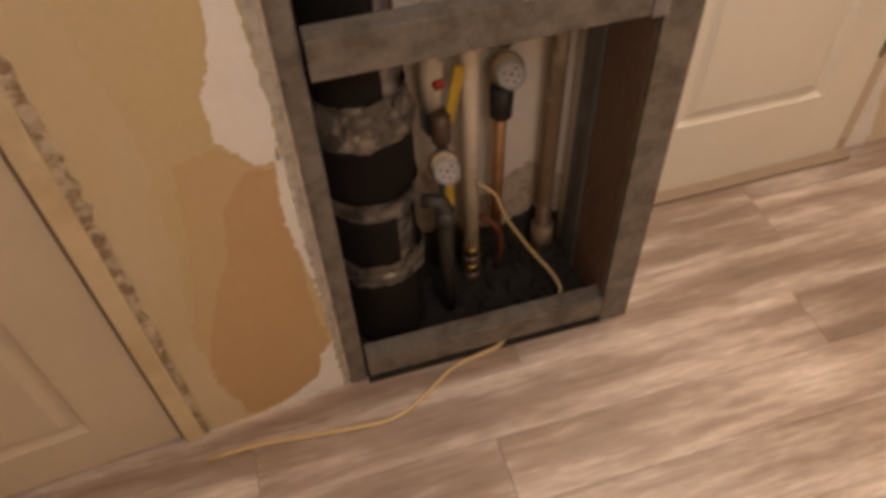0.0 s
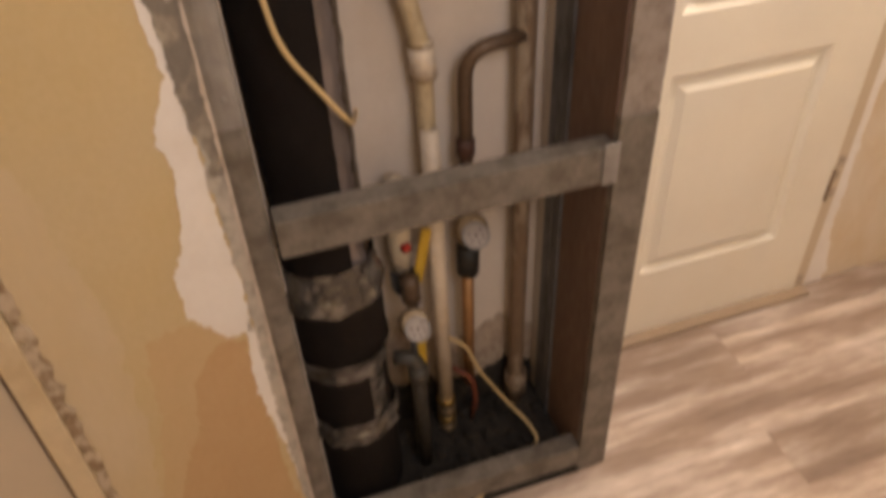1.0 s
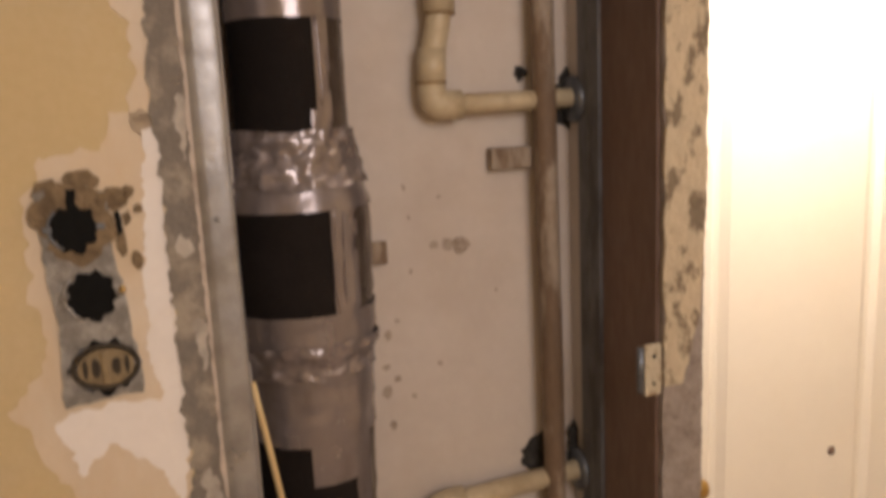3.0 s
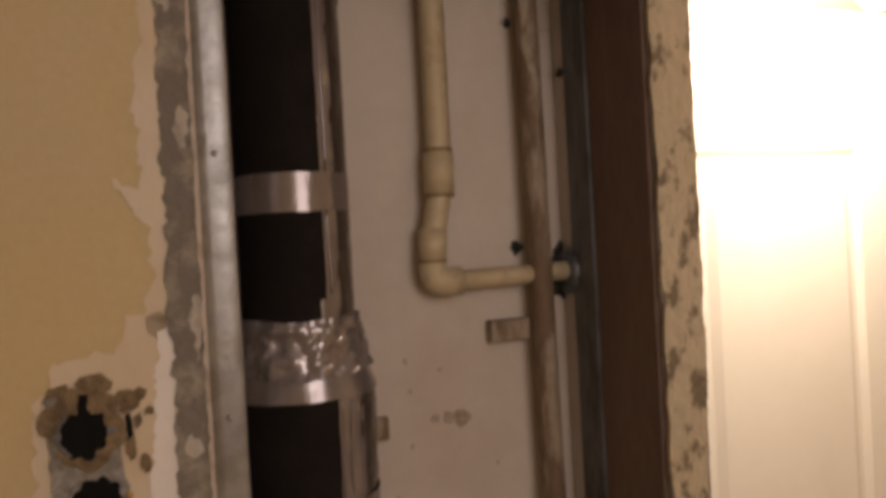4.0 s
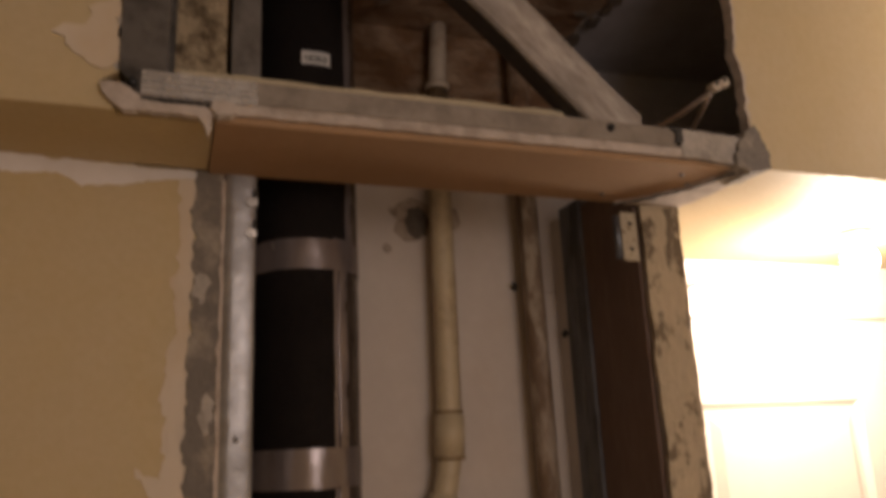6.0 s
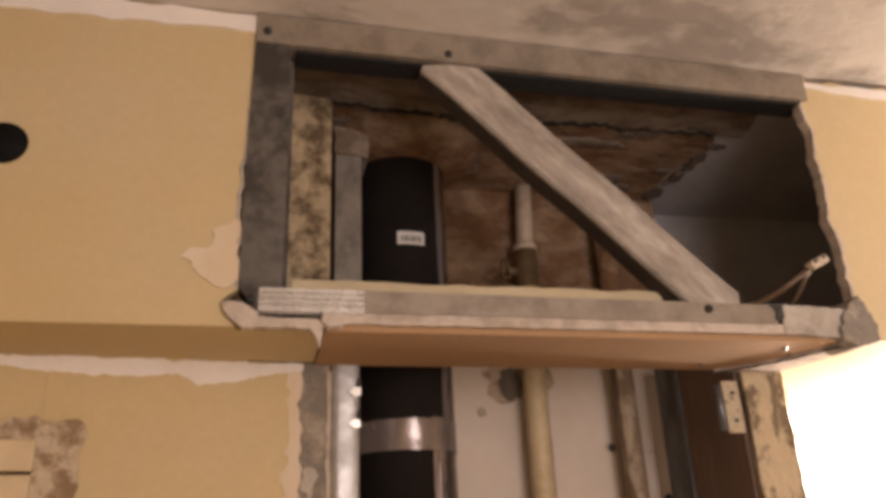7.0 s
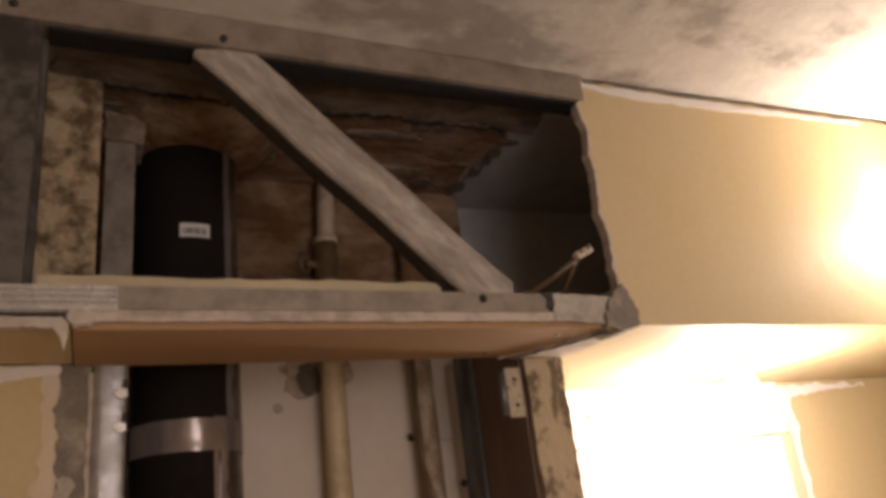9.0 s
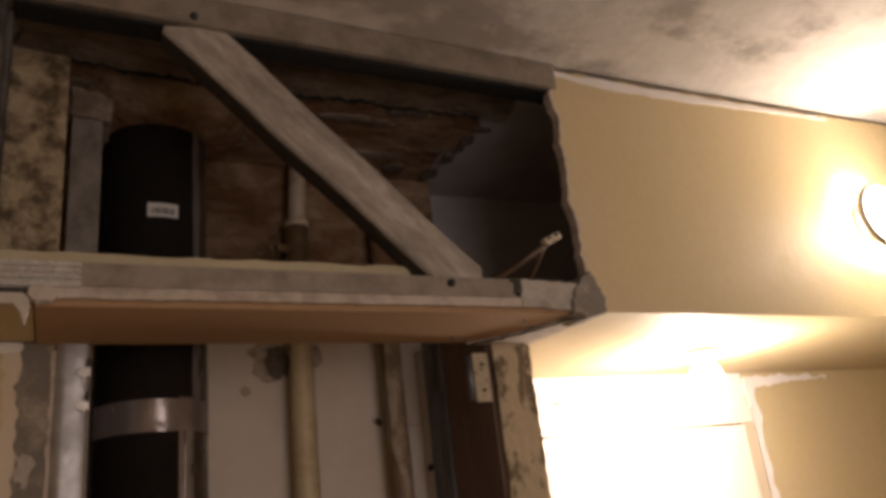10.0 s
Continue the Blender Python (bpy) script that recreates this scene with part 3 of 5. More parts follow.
part("shaft_floor", box(-0.002, 0.515, 0.012, BACK, -0.008, 0.012, grime_and_shade), floor, "dark dirty rubble at the bottom of the shaft")


# ---------------------------------------------------------------- doors
def panel(x0, x1, z0, z1, y, mat):
    """A pressed door panel: a sloped groove round a raised field."""
    bm = bmesh.new()
    rings = []
    for inset, depth in ((0, 0.001), (0.012, 0.009), (0.022, 0.009), (0.040, 0.0)):
        rings.append([bm.verts.new((x, y + depth, z)) for x, z in ((x0 + inset, z0 + inset), (x1 - inset, z0 + inset), (x1 - inset, z1 - inset), (x0 + inset, z1 - inset))])
    for a, b in zip(rings, rings[1:]):
        for k in range(4):
            bm.faces.new((a[k], a[(k + 1) % 4], b[(k + 1) % 4], b[k]))
    bm.faces.new(rings[-1])
    return finish(bm, mat)


def door(name, x0, x1, z1, y, columns, rows, label, paint):
    d = thing(name, ((x0 + x1) / 2, y, 0.0), label, "door", kind="structure")
    bars = sorted({z for r in rows for z in r} | {0.008, z1})
    xs = sorted({x for c in columns for x in c} | {x0, x1})
    for xa, xb in zip(xs, xs[1:]):
        for za, zb in zip(bars, bars[1:]):
            if (xa, xb) in columns and (za, zb) in rows:
                part("door_panel", panel(xa, xb, za, zb, y, paint), d)
            else:
                part("rail" if (xa, xb) in columns else "stile", box(xa, xb, y, y + 0.036, za, zb, paint), d)
    part("door_core", box(x0 + 0.002, x1 - 0.002, y + 0.012, y + 0.034, 0.012, z1 - 0.004, paint), d)
    return d


door_right = door("door_1", 0.690, 1.300, 2.085, REAR - 0.012, [(0.805, 1.185)], [(0.215, 0.725), (0.850, 1.93)], "closed white panelled door with a small brass knob", door_white)
knob = part("knob", tube([(0.757, REAR - 0.012, 1.039), (0.757, REAR - 0.035, 1.039), (0.757, REAR - 0.040, 1.039), (0.757, REAR - 0.055, 1.039), (0.757, REAR - 0.064, 1.039), (0.757, REAR - 0.066, 1.039)], [0.010, 0.008, 0.016, 0.021, 0.015, 0.002], brass, 16), door_right, "small brass knob")
part("rosette", tube([(0.757, REAR - 0.012, 1.039), (0.757, REAR - 0.017, 1.039)], [0.025, 0.022], brass, 18), knob)
part("hole", tube([(1.091, REAR - 0.0115, 1.037), (1.091, REAR - 0.0135, 1.037)], [0.010, 0.008], brown_board, 10), door_right, "dark drilled hole in the door")
frame_right = thing("door_frame", (0.99, REAR, 0), "cream painted frame round the white door", "door frame", kind="structure")
part("jamb", box(0.655, 0.689, REAR - 0.008, REAR + 0.06, 0, 2.089, door_white, 0.002), frame_right)
part("jamb", box(1.302, 1.336, REAR - 0.008, REAR + 0.06, 0, 2.089, cream_door, 0.002), frame_right)
part("hook", tube(arc([(0.826, REAR, 2.152), (0.828, REAR - 0.016, 2.150), (0.836, REAR - 0.020, 2.144), (0.838, REAR - 0.020, 2.156)], 0.006), 0.0022, brass, 8), frame_right, "small brass hook over the door")
part("head", box(0.655, 1.336, REAR - 0.008, REAR + 0.06, 2.09, 2.122, door_white, 0.002), frame_right)
part("threshold", box(0.60, 1.33, REAR - 0.045, REAR + 0.03, 0.0, 0.014, wood_worn, 0.005), frame_right, "worn wooden threshold strip")
for z in (0.30, 1.75):
    h = part("hinge", tube([(1.303, REAR - 0.012, z), (1.303, REAR - 0.012, z + 0.09)], 0.0055, rust, 10), frame_right, "brown chipped hinge")
for k, z in enumerate((0.02, 0.30, 0.35, 0.39)):
    w = 0.012 + 0.006 * (k % 2)
    part("chip", slab(ragged([(1.312, z), (1.312 + w, z + 0.004), (1.314 + w, z + 0.026), (1.309, z + 0.03)], 0.006, 0.004, k), REAR - 0.010, REAR - 0.007, old_stain), frame_right, "brown chipped paint")
edge = ragged([(1.337, 0.0), (1.40, 0.0), (1.41, 0.03), (1.372, 0.18), (1.365, 0.5), (1.37, 1.2), (1.362, 2.05), (1.372, 2.165), (1.45, 2.176), (1.62, 2.180), (1.62, 2.190), (1.337, 2.19)], 0.015, 0.012, 3.0)
part("putty_smear", slab(ragged([(1.34, 0.0), (2.0, 0.0), (2.0, 1.2), (1.75, 1.45), (1.55, 1.30), (1.42, 1.6), (1.34, 1.6)], 0.02, 0.03, 12.0), REAR - 0.0015, REAR + 0.001, smear), wall_rear, "thin smeared putty over yellow paint")
part("putty_patch", slab(edge, REAR - 0.003, REAR + 0.001, putty), wall_rear, "white putty round the door frame")

door_left = door("door_2", -1.06, -0.389, 2.075, 0.004, [(-0.93, -0.515)], [(0.125, 0.80), (0.93, 1.95)], "closed cream panelled door beside the plasterboard wall", cream_door)
frame_left = thing("door_frame", (-0.72, 0, 0), "cream door frame with a cracked plaster edge", "door frame", kind="structure")
part("gap", box(-0.3885, -0.3805, 0.006, 0.03, 0, 2.075, brown_board), frame_left, "dark gap beside the door")
part("jamb", box(-0.380, -0.345, -0.010, 0.002, 0, 2.075, casing_mat, 0.003), frame_left)
part("jamb", box(-1.10, -1.064, -0.010, 0.002, 0, 2.075, casing_mat, 0.003), frame_left)
part("head", box(-1.10, -0.345, -0.010, 0.002, 2.078, 2.11, casing_mat, 0.003), frame_left)
edge = ragged([(-0.345, 0.0), (-0.345, 2.11), (-0.42, 2.11), (-0.42, 2.13), (-0.30, 2.128), (-0.302, 2.02), (-0.325, 1.95), (-0.327, 0.6), (-0.335, 0.0)], 0.010, 0.012, 9.0)
part("crumbled_edge", slab(edge, WALL - 0.005, WALL + 0.001, crumbled), wall_left, "crumbling brown plaster along the door frame")

# ---------------------------------------------------------------- steel frame of the shaft


def rounded_stud(z0, z1, mat):
    """A stud with a slightly dished face and a rounded inner corner, standing on the left of the opening."""
    prof = [(-0.041, 0.050), (-0.041, -0.003), (-0.0402, -0.0044), (-0.030, -0.0048), (-0.020, -0.0042), (-0.0100, -0.0034), (-0.0078, -0.0022), (-0.0062, 0.0004), (-0.0055, 0.0040), (-0.005, 0.050)]
    bm = bmesh.new()
    n = 30
    rows = [[bm.verts.new((x + 0.0006 * noise.noise((0, i * 0.7, k)), y + 0.0004 * noise.noise((k * 0.5, i * 0.45, 3)), z0 + (z1 - z0) * i / n)) for k, (x, y) in enumerate(prof)] for i in range(n + 1)]
    for a, b in zip(rows, rows[1:]):
        for k in range(len(prof) - 1):
            bm.faces.new((a[k], a[k + 1], b[k + 1], b[k]))
    return finish(bm, mat, True)


shaft_frame = thing("shaft_frame", (0.25, 0, 0), "dusty galvanised steel stud frame round the pipe shaft", "metal frame")


def rail(name, x0, x1, zc, width, y, mat, ribs=0, parent=shaft_frame, depth=0.03, label=""):
    return part(name, put(channel(x1 - x0, width, depth, mat, ribs=ribs), Matrix.Translation((x0, y, zc)) @ pose(0, 0, 0, 0, 90, 0)), parent, label)


part("stud", rounded_stud(0.001, 0.96, galv), shaft_frame, "dusty galvanised stud")
part("stud", rounded_stud(0.96, SOFFIT - 0.001, galv_shiny), shaft_frame, "galvanised stud with small screws")
part("stud", put(channel(0.86, 0.062, 0.05, galv, ribs=0), pose(0.540, WALL - 0.012, 0.001)), shaft_frame)
part("stud", put(channel(2.495 - SOFFIT, 0.034, 0.05, galv), pose(-0.021, WALL - 0.004, SOFFIT)), shaft_frame)
part("packing", slab(ragged([(-0.040, 2.484), (0.004, 2.482), (0.006, 2.512), (-0.008, 2.520), (-0.040, 2.526)], 0.006, 0.004, 2.0), WALL - 0.008, WALL + 0.05, concrete_grey), shaft_frame, "dirty lump of mortar on top of the stud")
part("bare_concrete", box(-0.0448, -0.001, 0.090, 0.0995, SOFFIT, CEIL - 0.006, concrete_brown), shaft_back)
for i, (z, h) in enumerate(((0.785, 0.061), (0.050, 0.060))):
    x1 = 0.508
    part("crossbar", box(0.000, x1, WALL - 0.012, WALL - 0.008, z - h / 2, z + h / 2, galv, 0.0012), shaft_frame, "dusty steel cross rail")
    part("flange", box(0.000, x1, WALL - 0.008, WALL + 0.028, z + h / 2 - 0.003, z + h / 2, galv, 0.0010), shaft_frame)
    part("flange", box(0.000, x1, WALL - 0.008, WALL + 0.028, z - h / 2, z - h / 2 + 0.003, galv, 0.0010), shaft_frame)
part("tab", box(0.486, 0.512, WALL - 0.0155, WALL - 0.0125, 0.752, 0.824, galv_shiny, 0.001), shaft_frame, "bent steel tab")
for z in (1.90, 1.624, 1.30, 1.0):
    screw((-0.024, WALL - 0.0045, z), shaft_frame, 0.0040, galv_shiny)
for z in (2.165, 2.128):
    part("bent_tab", slab(ragged([(-0.020, z), (-0.012, z - 0.006), (-0.005, z - 0.003), (-0.006, z + 0.005), (-0.014, z + 0.006)], 0.004, 0.002, z), WALL - 0.0075, WALL - 0.0035, bright_steel), shaft_frame, "bright bent tab of the stud")
    part("tab_hole", slab(ragged([(-0.011, z + 0.008), (-0.0055, z + 0.006), (-0.0055, z + 0.016), (-0.009, z + 0.017)], 0.004, 0.002, z), WALL - 0.0055, WALL - 0.003, hole_black), shaft_frame, "dark hole torn in the stud")
part("side_channel", put(channel(2.24, 0.062, 0.02, channel_steel, ribs=1), pose(0.503, 0.174, 0.01, 0, 0, -90)), shaft_frame, "dark steel channel at the back corner")
part("side_board", box(0.508, 0.5145, 0.004, 0.142, 0.0, 2.24, brown_board), wall_right, "dark brown hardboard cheek")
part("light_strip", box(0.5105, 0.5145, 0.206, BACK - 0.001, 0.0, 2.24, back_wall), wall_right)
rusty_white = surface("rusted_white_paint", (0.50, 0.44, 0.33), (0.19, 0.115, 0.055), 0.6, big=75, fine=150, edges=(0.52, 0.60), amount=0.85, bump=0.4)
for x, z in ((0.484, 1.387), (0.478, 2.146)):
    b = thing("hinge_plate", (x, 0.0, z), "small white-painted hinge plate on the shaft edge", "hinge", group="hinge plates")
    leaf = part("leaf", box(x - 0.003, x + 0.021, -0.014, -0.010, z - 0.034, z + 0.034, rusty_white, 0.001), b)
    part("pin", tube([(x - 0.006, -0.008, z - 0.030), (x - 0.006, -0.008, z + 0.030)], 0.005, steel_dark, 8), b)
    for dz in (-0.018, 0.018):
        screw((x + 0.010, -0.014, z + dz), leaf, 0.003)

# ---------------------------------------------------------------- boxing under the ceiling
boxing = thing("ceiling_boxing", (0.4, FRONT, SOFFIT), "opened plasterboard boxing under the ceiling", "boxing", kind="structure")
BT = 0.0125
edge = [(LEFT, SOFFIT), (LEFT, CEIL - 0.001)] + [(-0.141, CEIL - 0.001)] + ragged([(-0.141, 2.55), (-0.147, 2.40), (-0.152, 2.30), (-0.150, 2.24), (-0.165, 2.225), (-0.150, SOFFIT)], 0.006, 0.005, 4.0, False)
part("front_panel", slab(edge, FRONT, FRONT + BT, yellow), boxing, "yellow painted plasterboard with a torn edge")
TORN = [(0.590, SOFFIT), (0.584, 2.25), (0.582, 2.28), (0.586, 2.313), (0.578, 2.362), (0.584, 2.405), (0.581, 2.448), (0.586, 2.494), (0.576, 2.526), (0.590, 2.556), (0.590, CEIL - 0.004)]
edge = ragged(TORN, 0.006, 0.005, 6.0, False) + ragged([(0.60, CEIL - 0.006), (0.75, CEIL - 0.005), (1.3, CEIL + 0.008), (RIGHT, CEIL + 0.034)], 0.012, 0.006, 5.0, False) + [(RIGHT, SOFFIT)]
part("front_panel", slab(edge, FRONT, FRONT + BT, yellow), boxing, "yellow painted plasterboard with a torn edge")
rim = ragged(TORN, 0.006, 0.005, 6.0, False)
rim = [(x - 0.0012, z) for x, z in rim]
rim += [(x + 0.003 + 0.007 * abs(noise.noise((z * 60, 1, 4))), z) for x, z in rim[::-1]]
part("torn_edge", slab(rim, FRONT - 0.0015, FRONT + BT + 0.001, dirty_putty), boxing, "torn pale edge of the board")
rim = ragged([(-0.141, 2.55), (-0.147, 2.40), (-0.152, 2.30), (-0.150, 2.24)], 0.006, 0.005, 4.0, False)
rim = [(x + 0.0012, z) for x, z in rim]
rim += [(x - 0.003 - 0.006 * abs(noise.noise((z * 22, 2, 4))), z) for x, z in rim[::-1]]
part("torn_edge", slab(rim, FRONT - 0.0015, FRONT + BT + 0.001, pale_mortar), boxing, "torn pale edge of the board")
part("soffit_panel", box(LEFT, -0.062, FRONT + BT, WALL - 0.003, SOFFIT, SOFFIT + BT, yellow), boxing)
part("soffit_panel", box(-0.060, 0.572, FRONT + 0.004, WALL - 0.001, SOFFIT - 0.002, SOFFIT + BT, bare_board), boxing, "bare brown plasterboard underside")
part("soffit_panel", box(0.574, RIGHT, FRONT + BT, REAR - 0.001, SOFFIT, SOFFIT + BT, yellow), boxing)
edge = ragged([(0.555, FRONT + 0.004), (0.590, FRONT + 0.002), (0.580, 0.0), (0.475, -0.003), (0.502, -0.030), (0.532, -0.075)], 0.01, 0.005, 8.0)
part("putty_patch", slab(edge, -0.0025, 0.0025, dirty_putty, pose(0, 0, SOFFIT - 0.003, -90, 0, 0)), boxing, "smeared putty at the corner")
part("white_edge", slab(ragged([(-0.14, 2.2045), (0.50, 2.2050), (0.50, 2.2170), (-0.14, 2.2165)], 0.008, 0.0016, 2.0), FRONT - 0.003, FRONT + 0.003, dirty_putty), boxing, "white broken plaster edge")
edge = ragged([(-0.163, 2.223), (-0.160, 2.212), (-0.150, 2.203), (-0.142, 2.198), (-0.110, 2.1978), (-0.077, 2.1970), (-0.071, 2.190), (-0.0668, 2.177), (-0.0640, 2.190), (-0.0645, 2.201), (-0.070, 2.2075), (-0.120, 2.2085), (-0.134, 2.216), (-0.146, 2.224)], 0.004, 0.0020, 5.0)
part("torn_corner", slab(edge, FRONT - 0.008, FRONT + 0.002, dirty_putty), boxing, "torn white plaster corner")
edge = ragged([(-0.0655, 2.2045), (-0.058, 2.1985), (-0.047, 2.2000), (-0.041, 2.2055), (-0.044, 2.2125), (-0.055, 2.2140), (-0.064, 2.2120)], 0.003, 0.0020, 7.0)
part("putty_lump", slab(edge, FRONT - 0.0125, FRONT + 0.002, dirty_putty), boxing, "grey-white lump of crumbling putty")
part("gap", slab(ragged([(-0.128, 2.2090), (-0.068, 2.2085), (-0.066, 2.2118), (-0.126, 2.2120)], 0.004, 0.0010, 3.0), FRONT - 0.0085, FRONT - 0.001, hole_black), boxing, "dark gap under the steel profile")
edge = ragged([(-0.145, 2.25), (-0.152, 2.285), (-0.150, 2.31), (-0.175, 2.305), (-0.178, 2.29), (-0.205, 2.272), (-0.19, 2.25), (-0.165, 2.24)], 0.005, 0.010, 1.0)
part("putty_patch", slab(edge, FRONT - 0.002, FRONT + 0.001, smear), boxing, "white putty patch with a ragged edge")
part("putty_band", slab(ragged([(LEFT, 2.545), (-0.141, 2.553), (-0.141, CEIL - 0.002), (LEFT, CEIL - 0.002)], 0.02, 0.006, 1.0), FRONT - 0.002, FRONT + 0.001, putty), boxing)
part("putty_band", slab(ragged([(0.592, 2.562), (0.68, 2.555), (0.80, 2.556), (1.0, 2.565), (1.2, 2.574), (1.2, 2.578), (0.75, CEIL - 0.009), (0.592, CEIL - 0.010)], 0.02, 0.006, 1.0), FRONT - 0.002, FRONT + 0.001, putty), boxing)
part("end_block", slab(ragged([(0.474, 2.206), (0.570, 2.200), (0.572, 2.234), (0.556, 2.238), (0.474, 2.240)], 0.010, 0.003, 3.0), FRONT - 0.004, FRONT + 0.045, pale_mortar), boxing, "crumbling plaster corner")
part("corner_lump", slab(ragged([(0.548, 2.197), (0.575, 2.193), (0.598, 2.199), (0.601, 2.214), (0.592, 2.234), (0.583, 2.254), (0.570, 2.246), (0.554, 2.224)], 0.005, 0.006, 6.0), FRONT - 0.010, FRONT + 0.040, cement), boxing, "grey crumbling mortar at the corner")
seam = ragged([(0.470, -0.002), (0.500, -0.030), (0.530, -0.075), (0.556, -0.148)], 0.005, 0.006, 4.0, False)
part("seam", slab(seam + [(x + 0.003, y - 0.001) for x, y in seam[::-1]], -0.0012, 0.0012, hole_black, pose(0, 0, SOFFIT - 0.0062, -90, 0, 0)), boxing, "dark crack along the corner")
part("foam_strip", slab(ragged([(-0.095, 2.234), (0.34, 2.234), (0.34, 2.262), (-0.095, 2.261)], 0.02, 0.003, 3.0), FRONT + 0.028, FRONT + 0.05, flat("yellow_foam", (0.55, 0.47, 0.32), 0.9)), boxing, "yellowed foam strip behind the rail")

# A flat black disc; the shade in the hole is only colour.
part("hole", tube([(-0.385, FRONT + 0.002, 2.385), (-0.385, FRONT - 0.0015, 2.385)], [0.024, 0.023], flat("black_recess_shade", (0.008, 0.008, 0.008), 0.7), 20), boxing, "flat black disc for the shade in a round hole")
for x, y in ((0.44, -0.03), (0.53, -0.09), (0.50, -0.12)):
    part("screw", tube([(x, y, SOFFIT + 0.001), (x, y, SOFFIT - 0.004)], [0.004, 0.003], steel_dark, 8), boxing)
top_frame = thing("boxing_frame", (0.2, FRONT, 2.24), "grey steel profile frame of the opened boxing", "metal frame")
part("post", slab([(-0.145, CEIL - 0.002), (-0.148, 2.40), (-0.148, 2.240), (-0.128, 2.214), (-0.106, 2.224), (-0.104, 2.40), (-0.106, CEIL - 0.002)], FRONT - 0.004, FRONT + 0.026, steel_mottled), top_frame, "dull grey steel post")
part("post", box(-0.118, -0.100, FRONT + 0.026, FRONT + 0.05, 2.24, CEIL - 0.004, steel_mottled, 0.0015), top_frame)
rail("top_rail", -0.145, 0.588, 2.5565, 0.039, FRONT - 0.006, dusty_steel, 0, top_frame)
# Near-black colour stands for the unlit underside of the top rail.
part("flange", box(-0.10, 0.586, FRONT + 0.002, FRONT + 0.034, 2.5325, 2.5355, flat("flange_shade_black", (0.014, 0.0145, 0.016), 0.7, 0.2)), top_frame, "underside of the rail, coloured black for its shade")
rail("bottom_rail", -0.022, 0.466, 2.228, 0.0235, FRONT - 0.005, dusty_steel, 0, top_frame)
rail("bottom_rail", -0.128, -0.022, 2.227, 0.0245, FRONT - 0.007, bright_steel, 3, top_frame, label="shiny ribbed steel profile")
# Dark slab that paints the shade of the notch where the rail ends.
part("clip", slab(ragged([(0.462, 2.220), (0.474, 2.222), (0.474, 2.240), (0.458, 2.240), (0.466, 2.232)], 0.004, 0.002, 1.0), FRONT - 0.0085, FRONT - 0.0055, hole_black), top_frame, "flat dark patch for the shaded notch at the rail end")
for x, z in ((-0.133, 2.552), (0.082, 2.547), (0.377, 2.232), (-0.136, 2.226)):
    screw((x, FRONT - 0.007, z), top_frame, 0.0055)

# slanting batten: a sawn board, its rear part coloured dark for shade
a, b = Vector((0.082, FRONT, 2.530)), Vector((0.386, FRONT, 2.249))
d = (b - a).normalized()
ang = math.degrees(math.atan2(d.z, d.x))
lie = Matrix.Translation((a + b) / 2 + Vector((0.0006, 0.0190, 0.0040))) @ pose(0, 0, 0, 0, -ang, 0)
ENDS = (((0.426, 0, 2.26), (1, 0, -0.12)), ((0.050, 0, 2.532), (-0.16, 0, 0.98)), ((0.044, 0, 2.512), (-0.94, 0, 0.33)), ((0.38, 0, 2.240), (0, 0, -1)))


def strip(y0, y1, width, mat):
    """A slightly bowed strip along x with rounded edges, its ends cut to fit between the rails."""
    bm = bmesh.new()
    bmesh.ops.create_cube(bm, size=1)
    bmesh.ops.subdivide_edges(bm, edges=[e for e in bm.edges if abs((e.verts[0].co - e.verts[1].co).x) > 0.5], cuts=14, use_grid_fill=True)
    for v in bm.verts:
        v.co = Vector((v.co.x * ((b - a).length + 0.16), (y0 + y1) / 2 + v.co.y * (y1 - y0), v.co.z * width + 0.0012 * math.sin(v.co.x * 17)))
    bmesh.ops.bevel(bm, geom=[e for e in bm.edges if e.calc_face_angle(0) > 0.8], offset=0.002, segments=2, affect="EDGES")
    back = lie.inverted()
    for point, way in ENDS:
        cut = bmesh.ops.bisect_plane(bm, geom=bm.verts[:] + bm.edges[:] + bm.faces[:], plane_co=back @ Vector(point), plane_no=back.to_3x3() @ Vector(way), clear_outer=True)
        bmesh.ops.edgeloop_fill(bm, edges=[e for e in cut["geom_cut"] if isinstance(e, bmesh.types.BMEdge)])
    return finish(bm, mat)


batten = thing("batten", (0.234, FRONT, 2.249), "weathered grey wooden batten set aslant in the boxing", "batten")
board = part("board", strip(-0.018, -0.009, 0.0575, old_wood()), batten)
# The added rear strip carries the shade of the lower side in its colour.
batten_side = part("backing_strip", strip(-0.009, 0.018, 0.0570, surface("batten_side_shade", (0.062, 0.050, 0.043), (0.035, 0.028, 0.024), 0.8, big=20, fine=110, bump=0.4)), batten, "rear part of the batten, coloured dark for its shaded side")
for piece in (board, batten_side):
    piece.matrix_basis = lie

# ---------------------------------------------------------------- insulated drain pipe
AX, AY = 0.074, 0.140
drain = thing("drain_pipe", (AX, AY, 0.0), "thick drain pipe in black foam bound with silver tape", "pipe")
PROFILE = [(0.0, 0.083), (0.24, 0.084), (0.25, 0.078), (0.42, 0.078), (0.44, 0.086), (0.57, 0.086), (0.62, 0.074), (0.70, 0.070), (1.17, 0.073), (1.25, 0.077), (1.33, 0.079), (1.43, 0.080), (1.45, 0.087), (1.62, 0.090), (1.66, 0.078), (1.72, 0.069), (2.60, 0.068)]


def girth(z):
    return float(np.interp(z, [p[0] for p in PROFILE], [p[1] for p in PROFILE]))


